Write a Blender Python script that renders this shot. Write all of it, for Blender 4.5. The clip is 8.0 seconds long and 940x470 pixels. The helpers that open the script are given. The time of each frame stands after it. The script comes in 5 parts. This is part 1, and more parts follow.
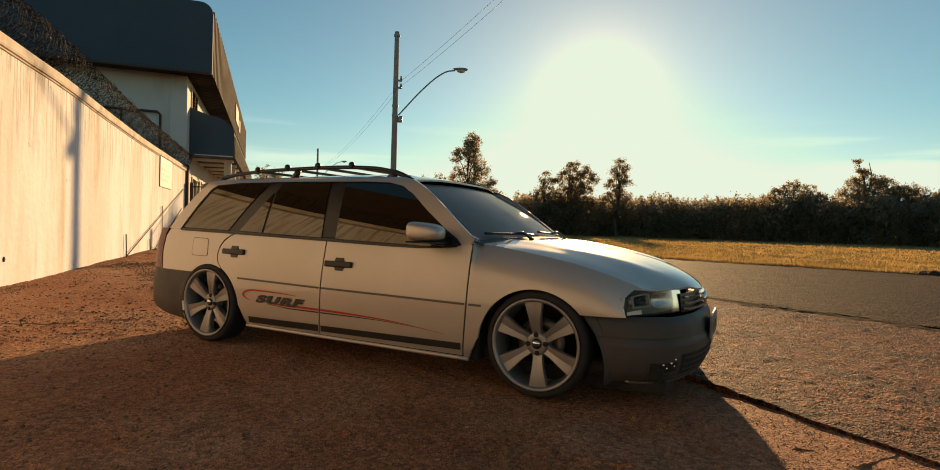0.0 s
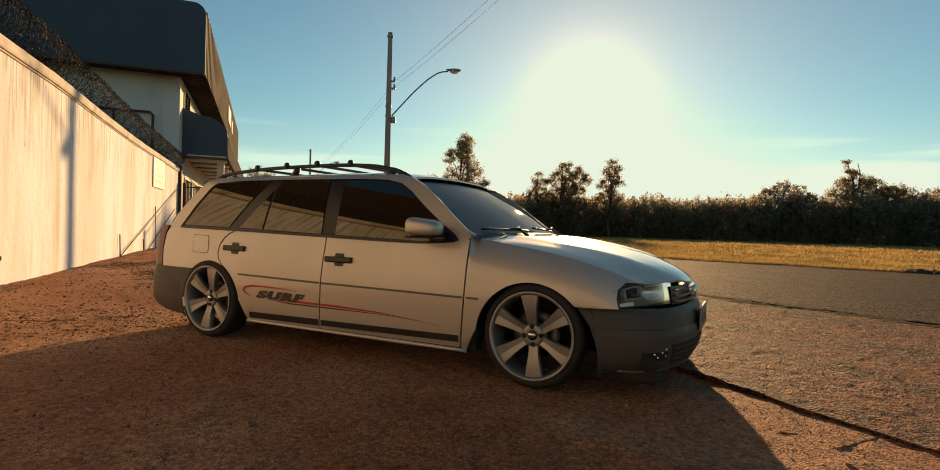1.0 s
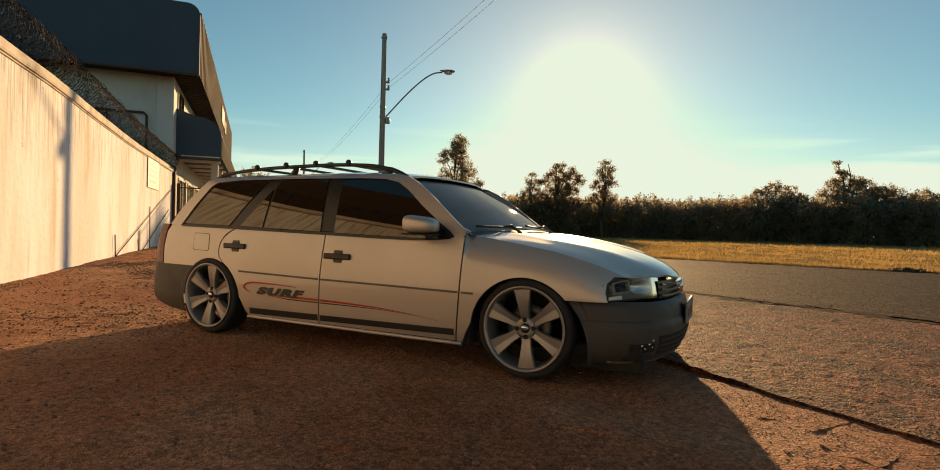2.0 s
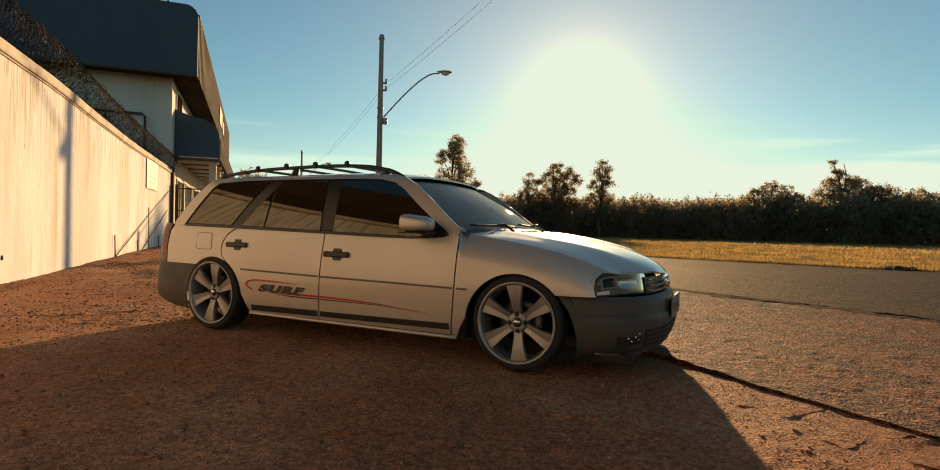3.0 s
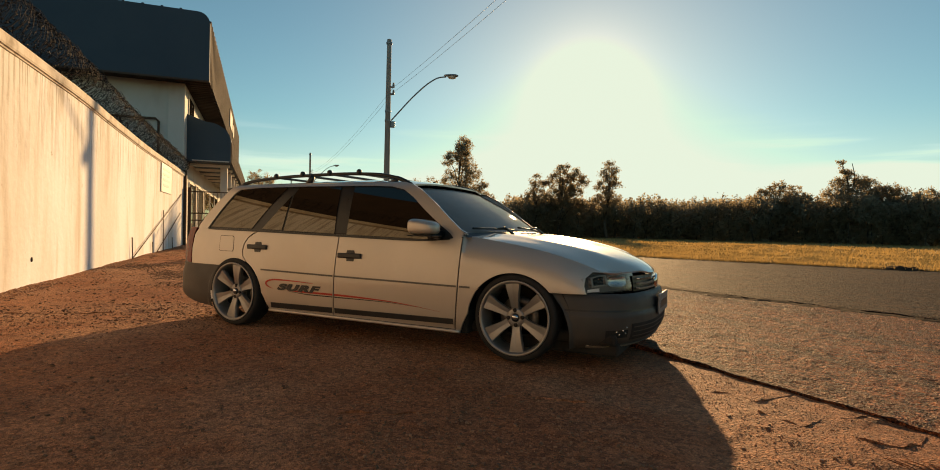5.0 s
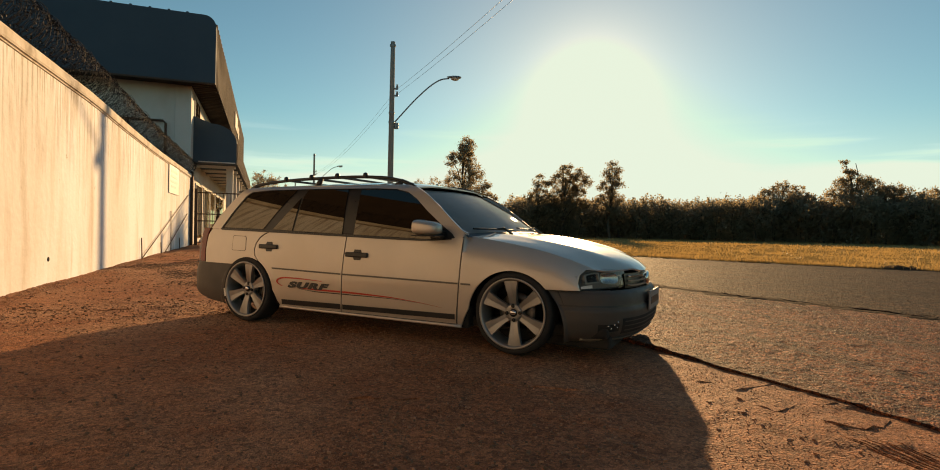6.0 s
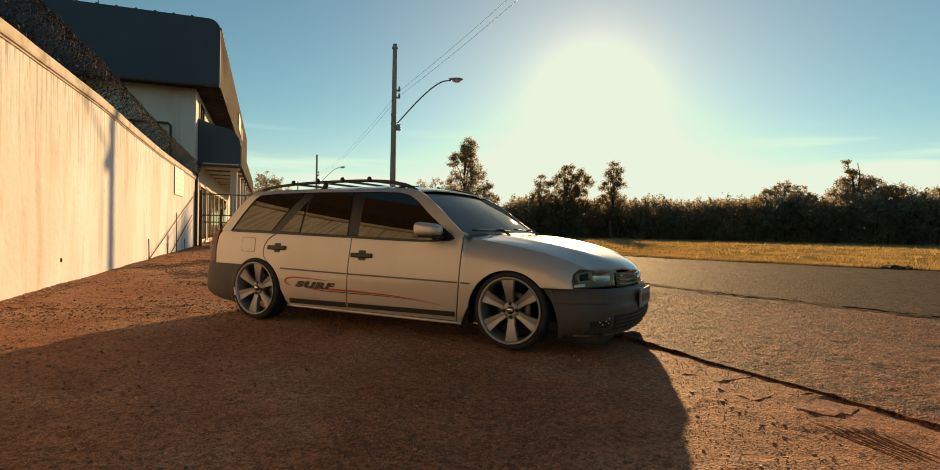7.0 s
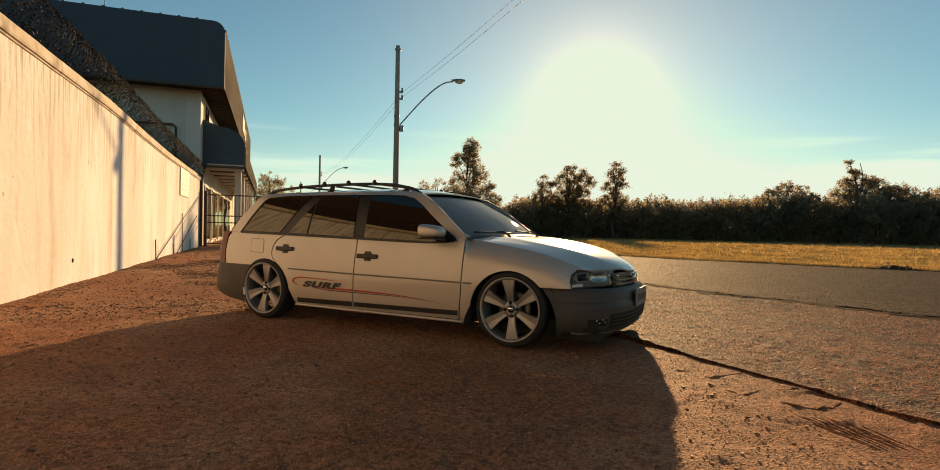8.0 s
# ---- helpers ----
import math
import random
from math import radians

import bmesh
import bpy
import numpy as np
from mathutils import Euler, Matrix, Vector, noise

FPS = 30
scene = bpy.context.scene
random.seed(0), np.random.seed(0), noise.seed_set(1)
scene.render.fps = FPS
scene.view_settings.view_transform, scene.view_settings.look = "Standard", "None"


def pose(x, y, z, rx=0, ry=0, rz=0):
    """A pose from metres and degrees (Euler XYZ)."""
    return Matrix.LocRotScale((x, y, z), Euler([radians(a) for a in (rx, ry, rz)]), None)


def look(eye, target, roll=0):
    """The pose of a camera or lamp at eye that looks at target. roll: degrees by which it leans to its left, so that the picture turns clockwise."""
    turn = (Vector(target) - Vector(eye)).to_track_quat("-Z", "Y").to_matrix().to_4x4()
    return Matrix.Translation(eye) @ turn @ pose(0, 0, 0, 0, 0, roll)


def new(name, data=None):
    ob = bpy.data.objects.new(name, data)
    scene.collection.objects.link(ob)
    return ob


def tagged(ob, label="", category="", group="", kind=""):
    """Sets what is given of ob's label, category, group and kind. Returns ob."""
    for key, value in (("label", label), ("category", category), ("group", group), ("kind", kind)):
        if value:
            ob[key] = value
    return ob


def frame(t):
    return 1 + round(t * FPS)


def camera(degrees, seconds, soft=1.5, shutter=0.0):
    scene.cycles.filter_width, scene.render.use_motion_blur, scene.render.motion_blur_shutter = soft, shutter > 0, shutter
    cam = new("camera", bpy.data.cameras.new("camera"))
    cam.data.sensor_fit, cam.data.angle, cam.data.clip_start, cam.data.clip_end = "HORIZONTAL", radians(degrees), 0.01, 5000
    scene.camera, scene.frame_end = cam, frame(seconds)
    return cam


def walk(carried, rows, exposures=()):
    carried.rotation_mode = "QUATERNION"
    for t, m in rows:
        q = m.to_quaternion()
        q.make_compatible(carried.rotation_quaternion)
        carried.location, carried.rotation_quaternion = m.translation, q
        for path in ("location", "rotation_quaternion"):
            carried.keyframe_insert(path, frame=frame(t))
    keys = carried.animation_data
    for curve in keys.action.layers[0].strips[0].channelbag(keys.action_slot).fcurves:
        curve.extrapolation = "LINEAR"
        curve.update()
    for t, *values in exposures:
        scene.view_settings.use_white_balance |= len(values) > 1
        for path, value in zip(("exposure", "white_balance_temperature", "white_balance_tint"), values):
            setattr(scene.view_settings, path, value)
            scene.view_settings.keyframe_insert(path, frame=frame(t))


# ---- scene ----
from mathutils import geometry

cam = camera(80.0, 8.0, soft=0.95)
PATH = [
    (0, (2.232, -3.505, 0.88), (1.319, -1.725, 0.848), 1.7),
    (0.5, (2.243, -3.549, 0.859), (1.345, -1.762, 0.828), 1.7),
    (1, (2.251, -3.596, 0.849), (1.361, -1.805, 0.821), 1.6),
    (1.5, (2.268, -3.648, 0.838), (1.389, -1.852, 0.812), 1.6),
    (3, (2.375, -3.811, 0.819), (1.511, -2.007, 0.795), 1.4),
    (3.5, (2.413, -3.868, 0.818), (1.544, -2.066, 0.796), 1.3),
    (4, (2.456, -3.931, 0.823), (1.58, -2.133, 0.802), 1.3),
    (4.5, (2.493, -3.995, 0.832), (1.611, -2.2, 0.811), 1.3),
    (6, (2.653, -4.26, 0.835), (1.754, -2.473, 0.815), 1.2),
    (6.5, (2.708, -4.344, 0.836), (1.805, -2.56, 0.816), 1.2),
    (7, (2.764, -4.431, 0.845), (1.858, -2.648, 0.826), 1.1),
    (7.5, (2.804, -4.497, 0.852), (1.893, -2.717, 0.834), 1.1),
    (8, (2.837, -4.566, 0.859), (1.923, -2.787, 0.84), 1.1),
]
walk(cam, [(t, look(eye, target, roll)) for t, eye, target, roll in PATH], [(0, 0.68, 11500, 14), (8, 0.68, 11500, 14)])

# ---- world, sun, exposure ----
SUN_YAW, SUN_UP = 14.7, 12.6
world = bpy.data.worlds.new("sky")
scene.world = world
world.use_nodes = True
wn = world.node_tree
sky = wn.nodes.new("ShaderNodeTexSky")
sky.sky_type = "NISHITA"
sky.sun_disc = False
sky.sun_elevation = radians(SUN_UP)
sky.sun_rotation = radians(-SUN_YAW)
sky.altitude = 300
sky.air_density, sky.dust_density, sky.ozone_density = 1.0, 0.15, 3.0
tone = wn.nodes.new("ShaderNodeMix")
tone.data_type, tone.blend_type = "RGBA", "MULTIPLY"
tone.inputs["Factor"].default_value = 1.0
tone.inputs[7].default_value = (0.49, 0.91, 1.03, 1)
wn.links.new(sky.outputs[0], tone.inputs[6])
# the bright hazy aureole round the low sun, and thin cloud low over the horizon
where, parts_ = wn.nodes.new("ShaderNodeTexCoord"), wn.nodes.new("ShaderNodeSeparateXYZ")
wn.links.new(where.outputs["Generated"], parts_.inputs[0])


def sky_math(op, a, b=None, c=None):
    node = wn.nodes.new("ShaderNodeMath")
    node.operation = op
    for sock, v in zip(node.inputs, (a, b, c)):
        if isinstance(v, (int, float)):
            sock.default_value = v
        elif v is not None:
            wn.links.new(v, sock)
    return node.outputs[0]


def sky_ramp(v, lo, hi):
    node = wn.nodes.new("ShaderNodeMapRange")
    node.interpolation_type = "SMOOTHSTEP"
    node.inputs["From Min"].default_value, node.inputs["From Max"].default_value = lo, hi
    wn.links.new(v, node.inputs["Value"])
    return node.outputs[0]


def sky_toward(yaw, up):
    node = wn.nodes.new("ShaderNodeVectorMath")
    node.operation = "DOT_PRODUCT"
    node.inputs[1].default_value = (-math.sin(radians(yaw)) * math.cos(radians(up)), math.cos(radians(yaw)) * math.cos(radians(up)), math.sin(radians(up)))
    wn.links.new(where.outputs["Generated"], node.inputs[0])
    return sky_math("MAXIMUM", node.outputs["Value"], 0.0)


def sky_noise(scale, stretch_, shift):
    mp, n = wn.nodes.new("ShaderNodeMapping"), wn.nodes.new("ShaderNodeTexNoise")
    mp.inputs["Scale"].default_value, mp.inputs["Location"].default_value = stretch_, shift
    n.inputs["Scale"].default_value, n.inputs["Detail"].default_value = scale, 7
    wn.links.new(where.outputs["Generated"], mp.inputs[0])
    wn.links.new(mp.outputs[0], n.inputs["Vector"])
    return n.outputs["Fac"]


def sky_vector(op, a, b, k=None):
    node = wn.nodes.new("ShaderNodeVectorMath")
    node.operation = op
    for sock, v in zip(node.inputs, (a, b)):
        if isinstance(v, tuple):
            sock.default_value = v
        else:
            wn.links.new(v, sock)
    if op == "SCALE":
        node.inputs["Scale"].default_value = k if isinstance(k, float) else 1.0
        if not isinstance(k, float):
            wn.links.new(k, node.inputs["Scale"])
    return node.outputs[0]


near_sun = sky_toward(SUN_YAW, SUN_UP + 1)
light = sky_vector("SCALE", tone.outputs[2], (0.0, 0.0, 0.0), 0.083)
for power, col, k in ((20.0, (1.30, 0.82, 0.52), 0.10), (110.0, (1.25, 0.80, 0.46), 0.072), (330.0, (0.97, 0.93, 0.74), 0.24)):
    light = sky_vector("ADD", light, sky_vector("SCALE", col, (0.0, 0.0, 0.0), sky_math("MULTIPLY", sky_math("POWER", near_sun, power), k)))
streaks = sky_ramp(sky_noise(1.6, (1.6, 1.6, 22.0), (3.1, 0.4, 0.0)), 0.50, 0.72)
streaks = sky_math("MULTIPLY", streaks, sky_math("MULTIPLY", sky_ramp(parts_.outputs[2], 0.03, 0.10), sky_ramp(parts_.outputs[2], 0.20, 0.10)))
light = sky_vector("ADD", light, sky_vector("SCALE", (0.136, 0.147, 0.16), (0.0, 0.0, 0.0), streaks))
# the pale bank of cloud over the woods away from the sun, its upper edge crisp and drawn out
wisp = sky_math("MULTIPLY_ADD", sky_noise(1.3, (2.0, 2.0, 14.0), (0.6, 2.2, 0.1)), 0.07, parts_.outputs[2])
bank = sky_math("MULTIPLY", sky_ramp(wisp, 0.142, 0.130), sky_ramp(sky_toward(-34.0, 4.0), 0.82, 0.93))
bank = sky_math("MULTIPLY", bank, sky_math("MULTIPLY_ADD", sky_ramp(sky_noise(2.4, (1.5, 1.5, 16.0), (5.0, 1.0, 0.3)), 0.3, 0.7), 0.5, 0.5))
light = sky_vector("ADD", light, sky_vector("SCALE", (0.19, 0.175, 0.165), (0.0, 0.0, 0.0), bank))
# warm haze along the horizon
light = sky_vector("ADD", light, sky_vector("SCALE", (0.12, 0.036, 0.010), (0.0, 0.0, 0.0), sky_ramp(parts_.outputs[2], 0.20, 0.0)))
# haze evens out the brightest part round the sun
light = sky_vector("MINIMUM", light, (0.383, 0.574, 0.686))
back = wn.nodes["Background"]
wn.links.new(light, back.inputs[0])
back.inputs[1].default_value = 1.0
sun = new("sun", bpy.data.lights.new("sun", "SUN"))
sun.data.energy, sun.data.angle, sun.data.color = 3.65, radians(0.8), (1.0, 0.76, 0.52)
toward = Vector((-math.sin(radians(SUN_YAW)) * math.cos(radians(SUN_UP)),
                 math.cos(radians(SUN_YAW)) * math.cos(radians(SUN_UP)), math.sin(radians(SUN_UP))))
sun.matrix_basis = look(toward * 50, (0, 0, 0))


# ---- materials ----
def material(name, colour, rough=0.6, metal=0.0, second=None, scale=8.0, detail=6.0, mix=(0.35, 0.65), bump=0.0, bump_scale=60.0,
             rough_var=0.0, coat=0.0, spots=None, coat_rough=0.10, third=None, third_scale=1.2, third_mix=(0.5, 0.7), third_stretch=None, specular=0.5, stretch=None, pebbles=0.0, speckle=1.0):
    """Noise between two colours, larger stains of a third, and fine relief."""
    m = bpy.data.materials.new(name)
    m.use_nodes = True
    nt = m.node_tree
    b = nt.nodes["Principled BSDF"]
    b.inputs["Base Color"].default_value = (*colour, 1)
    b.inputs["Roughness"].default_value = rough
    b.inputs["Metallic"].default_value = metal
    b.inputs["Coat Weight"].default_value = coat
    b.inputs["Coat Roughness"].default_value = coat_rough
    b.inputs["Specular IOR Level"].default_value = specular
    coord = nt.nodes.new("ShaderNodeTexCoord")
    place = coord.outputs["Object"]
    if stretch:
        mp = nt.nodes.new("ShaderNodeMapping")
        mp.inputs["Scale"].default_value = stretch
        nt.links.new(place, mp.inputs[0])
        place = mp.outputs[0]

    def noise_ramp(s, lo, hi, det=detail, src=place):
        n = nt.nodes.new("ShaderNodeTexNoise")
        n.inputs["Scale"].default_value, n.inputs["Detail"].default_value, n.inputs["Roughness"].default_value = s, det, 0.62
        nt.links.new(src, n.inputs["Vector"])
        r = nt.nodes.new("ShaderNodeMapRange")
        r.inputs["From Min"].default_value, r.inputs["From Max"].default_value = lo, hi
        nt.links.new(n.outputs["Fac"], r.inputs["Value"])
        return r.outputs["Result"]

    def blend(fac, a, bcol):
        k = nt.nodes.new("ShaderNodeMix")
        k.data_type = "RGBA"
        nt.links.new(fac, k.inputs["Factor"])
        for sock, v in ((k.inputs[6], a), (k.inputs[7], bcol)):
            if isinstance(v, tuple):
                sock.default_value = (*v, 1)
            else:
                nt.links.new(v, sock)
        return k.outputs[2]
    col = colour
    if second:
        col = blend(noise_ramp(scale, *mix), col, second)
    if third:
        drawn_out = place
        if third_stretch:
            mp = nt.nodes.new("ShaderNodeMapping")
            mp.inputs["Scale"].default_value, mp.inputs["Rotation"].default_value = third_stretch, (0, 0, 0.10)
            nt.links.new(coord.outputs["Object"], mp.inputs[0])
            drawn_out = mp.outputs[0]
        col = blend(noise_ramp(third_scale, *third_mix, det=4.0, src=drawn_out), col, third)
    if spots:
        col = blend(noise_ramp(spots[1], spots[2], spots[3], det=5.0, src=coord.outputs["Object"]), col, spots[0])
    if pebbles:
        for s, lo, hi in ((pebbles * 0.8, 1 - 0.7 * speckle, 1 + 0.75 * speckle), (pebbles * 2.2, 1 - 0.6 * speckle, 1 + 0.8 * speckle)):
            vo = nt.nodes.new("ShaderNodeTexVoronoi")
            vo.inputs["Scale"].default_value = s
            nt.links.new(coord.outputs["Object"], vo.inputs["Vector"])
            one = nt.nodes.new("ShaderNodeSeparateColor")
            nt.links.new(vo.outputs["Color"], one.inputs[0])
            rg = nt.nodes.new("ShaderNodeMapRange")
            rg.inputs["To Min"].default_value, rg.inputs["To Max"].default_value = lo, hi
            nt.links.new(one.outputs[0], rg.inputs["Value"])
            mul = nt.nodes.new("ShaderNodeMix")
            mul.data_type, mul.blend_type = "RGBA", "MULTIPLY"
            mul.inputs["Factor"].default_value = 1.0
            nt.links.new(col, mul.inputs[6])
            nt.links.new(rg.outputs["Result"], mul.inputs[7])
            col = mul.outputs[2]
    if not isinstance(col, tuple):
        nt.links.new(col, b.inputs["Base Color"])
    if rough_var:
        r = nt.nodes.new("ShaderNodeMapRange")
        nt.links.new(noise_ramp(scale * 1.7, 0.3, 0.7), r.inputs["Value"])
        r.inputs["To Min"].default_value, r.inputs["To Max"].default_value = rough - rough_var, min(1, rough + rough_var)
        nt.links.new(r.outputs["Result"], b.inputs["Roughness"])
    if bump:
        n = nt.nodes.new("ShaderNodeTexNoise")
        n.inputs["Scale"].default_value, n.inputs["Detail"].default_value = bump_scale, 6
        nt.links.new(coord.outputs["Object"], n.inputs["Vector"])
        height = n.outputs["Fac"]
        if pebbles:
            for s in (pebbles, pebbles * 2.3):
                vo = nt.nodes.new("ShaderNodeTexVoronoi")
                vo.inputs["Scale"].default_value = s
                nt.links.new(coord.outputs["Object"], vo.inputs["Vector"])
                cut = nt.nodes.new("ShaderNodeMath")
                cut.operation, cut.use_clamp = "SUBTRACT", True
                cut.inputs[0].default_value = 0.5
                nt.links.new(vo.outputs["Distance"], cut.inputs[1])
                gate_ = nt.nodes.new("ShaderNodeMath")
                gate_.operation = "MULTIPLY_ADD"
                nt.links.new(cut.outputs[0], gate_.inputs[0])
                gate_.inputs[1].default_value = 1.1
                nt.links.new(height, gate_.inputs[2])
                height = gate_.outputs[0]
        k = nt.nodes.new("ShaderNodeBump")
        k.inputs["Strength"].default_value, k.inputs["Distance"].default_value = 1.0, bump
        nt.links.new(height, k.inputs["Height"])
        nt.links.new(k.outputs[0], b.inputs["Normal"])
    return m


def leaf_material(name, colour, second, through_colour, amount=0.4):
    m = material(name, colour, 0.55, second=second, scale=0.7, mix=(0.35, 0.65), specular=0.3)
    nt = m.node_tree
    t = nt.nodes.new("ShaderNodeBsdfTranslucent")
    t.inputs["Color"].default_value = (*through_colour, 1)
    k = nt.nodes.new("ShaderNodeMixShader")
    k.inputs[0].default_value = amount
    nt.links.new(nt.nodes["Principled BSDF"].outputs[0], k.inputs[1])
    nt.links.new(t.outputs[0], k.inputs[2])
    nt.links.new(k.outputs[0], nt.nodes["Material Output"].inputs[0])
    return m


def glass_material(name, tint, rough=0.0, ior=1.55, sheen=(1.0, 1.0, 1.0)):
    """A thin tinted pane: clear or tinted passage with a glossy face by Fresnel."""
    m = bpy.data.materials.new(name)
    m.use_nodes = True
    nt = m.node_tree
    nt.nodes.remove(nt.nodes["Principled BSDF"])
    t, g, f, k = (nt.nodes.new("ShaderNode" + n) for n in ("BsdfTransparent", "BsdfGlossy", "Fresnel", "MixShader"))
    t.inputs["Color"].default_value = (*tint, 1)
    g.inputs["Roughness"].default_value, g.inputs["Color"].default_value = rough, (*sheen, 1)
    f.inputs["IOR"].default_value = ior
    nt.links.new(f.outputs[0], k.inputs[0])
    nt.links.new(t.outputs[0], k.inputs[1])
    nt.links.new(g.outputs[0], k.inputs[2])
    nt.links.new(k.outputs[0], nt.nodes["Material Output"].inputs[0])
    return m


PAINT = material("silver_paint", (0.52, 0.452, 0.385), 0.46, 0.65, second=(0.48, 0.417, 0.356), scale=2.0, coat=1.0, coat_rough=0.05, rough_var=0.04)
PLASTIC = material("grey_bumper_plastic", (0.062, 0.053, 0.045), 0.55, second=(0.075, 0.064, 0.054), scale=5, specular=0.35, bump=0.0003, bump_scale=400, rough_var=0.08)
MOULD = material("grey_moulding", (0.11, 0.095, 0.08), 0.5, second=(0.09, 0.078, 0.065), scale=6)
BLACK = material("black_trim", (0.007, 0.007, 0.007), 0.35, second=(0.012, 0.011, 0.010), scale=12, rough_var=0.1)
DARK = material("underbody_black", (0.01, 0.009, 0.008), 0.9, second=(0.03, 0.024, 0.018), scale=6)
RUBBER = material("tyre_rubber", (0.011, 0.010, 0.010), 0.8, second=(0.022, 0.019, 0.016), scale=9, bump=0.001, bump_scale=120)
ALLOY = material("silver_alloy", (0.34, 0.32, 0.30), 0.42, 0.7, second=(0.28, 0.265, 0.25), scale=7, rough_var=0.07)
CHROME = material("chrome", (0.75, 0.75, 0.75), 0.12, 1.0, second=(0.65, 0.65, 0.65), scale=20)
STEEL = material("brake_steel", (0.2, 0.19, 0.18), 0.45, 0.9, second=(0.14, 0.11, 0.09), scale=30)
RED_LENS = material("red_lens", (0.16, 0.007, 0.005), 0.25, second=(0.10, 0.005, 0.004), scale=6, specular=0.3)
RED_DECAL = material("red_decal", (0.52, 0.028, 0.014), 0.35, second=(0.45, 0.024, 0.013), scale=10)
BLACK_DECAL = material("black_decal", (0.016, 0.014, 0.013), 0.4, second=(0.024, 0.021, 0.018), scale=10)
WHITE_MARK = material("white_marking", (0.75, 0.73, 0.68), 0.5, second=(0.6, 0.58, 0.52), scale=25)
PLATE = material("grey_plate", (0.26, 0.26, 0.26), 0.45, second=(0.2, 0.2, 0.2), scale=15)
SEAT = material("seat_cloth", (0.05, 0.05, 0.052), 0.9, second=(0.035, 0.035, 0.037), scale=30, bump=0.001, bump_scale=300)
SIDE_GLASS = glass_material("tinted_side_glass", (0.07, 0.055, 0.042), 0.0, 1.95, (1.0, 0.9, 0.76))
WIND_GLASS = glass_material("windscreen_glass", (0.30, 0.31, 0.31), 0.03, 1.9)
# a film of dust on the windscreen, thick enough to stand in for glare too
nt = WIND_GLASS.node_tree
film, dust_glare1, dust_glare2, both = (nt.nodes.new("ShaderNode" + n) for n in ("MixShader", "BsdfTranslucent", "BsdfDiffuse", "MixShader"))
dust_glare1.inputs["Color"].default_value = dust_glare2.inputs["Color"].default_value = (0.5, 0.47, 0.43, 1)
grime = nt.nodes.new("ShaderNodeTexNoise")
grime.inputs["Scale"].default_value, grime.inputs["Detail"].default_value = 5.0, 8
share = nt.nodes.new("ShaderNodeMapRange")
share.inputs["To Min"].default_value, share.inputs["To Max"].default_value = 0.52, 0.70
nt.links.new(grime.outputs["Fac"], share.inputs["Value"])
both.inputs[0].default_value = 0.5
nt.links.new(dust_glare1.outputs[0], both.inputs[1])
nt.links.new(dust_glare2.outputs[0], both.inputs[2])
nt.links.new(share.outputs["Result"], film.inputs[0])
nt.links.new(nt.nodes["Mix Shader"].outputs[0], film.inputs[1])
nt.links.new(both.outputs[0], film.inputs[2])
nt.links.new(film.outputs[0], nt.nodes["Material Output"].inputs[0])
LENS = glass_material("clear_lamp_lens", (0.8, 0.8, 0.8), 0.2, 1.16)
REFLECTOR = material("lamp_reflector", (0.75, 0.74, 0.72), 0.25, 1.0, second=(0.66, 0.65, 0.63), scale=5)
HOUSING = material("lamp_housing", (0.20, 0.19, 0.185), 0.4, second=(0.16, 0.15, 0.145), scale=8)

YARD = material("yard_dirt_concrete", (0.35, 0.129, 0.060), 0.78, second=(0.245, 0.088, 0.041), scale=2.2, detail=12, mix=(0.30, 0.70),
                third=(0.37, 0.175, 0.097), third_scale=0.5, third_mix=(0.45, 0.6), bump=0.0085, bump_scale=75, specular=0.18, pebbles=64, speckle=0.55)
APRON = material("worn_asphalt_apron", (0.30, 0.080, 0.030), 0.78, second=(0.078, 0.021, 0.0085), scale=16.0, detail=12, mix=(0.32, 0.68),
                 third=(0.085, 0.030, 0.013), third_scale=1.0, third_mix=(0.48, 0.60), third_stretch=(2.4, 0.28, 1), bump=0.026, bump_scale=44, specular=0.25, pebbles=44, speckle=1.1)
ASPHALT = material("old_asphalt", (0.024, 0.0096, 0.0056), 0.8, second=(0.0095, 0.0040, 0.0025), scale=9, detail=12, third=(0.029, 0.0120, 0.0070),
                   third_scale=0.3, third_mix=(0.45, 0.65), bump=0.030, bump_scale=22, specular=0.10, pebbles=18)
FIELD = material("golden_stubble", (0.42, 0.275, 0.105), 1.0, second=(0.26, 0.165, 0.065), scale=3.0, detail=12, mix=(0.35, 0.65), third=(0.28, 0.19, 0.075), third_scale=0.3, bump=0.05,
                 bump_scale=9, specular=0.0)
SOIL = material("dry_soil", (0.20, 0.135, 0.05), 0.95, second=(0.13, 0.09, 0.035), scale=0.8, detail=10, third=(0.16, 0.12, 0.05), third_scale=0.05,
                bump=0.03, bump_scale=10)
STONE = material("loose_stones", (0.46, 0.212, 0.112), 0.6, second=(0.19, 0.085, 0.046), scale=30, mix=(0.4, 0.6), specular=0.35)
DARK_SOIL = material("turned_earth", (0.085, 0.05, 0.03), 0.95, second=(0.045, 0.027, 0.017), scale=9, detail=10, bump=0.02, bump_scale=22, specular=0.1)
# darker copy of the loose stones, partly painting in their shaded backlit sides
DARK_STONE = material("dark_stones", (0.22, 0.112, 0.063), 0.7, second=(0.11, 0.058, 0.034), scale=22, mix=(0.4, 0.6), specular=0.25)
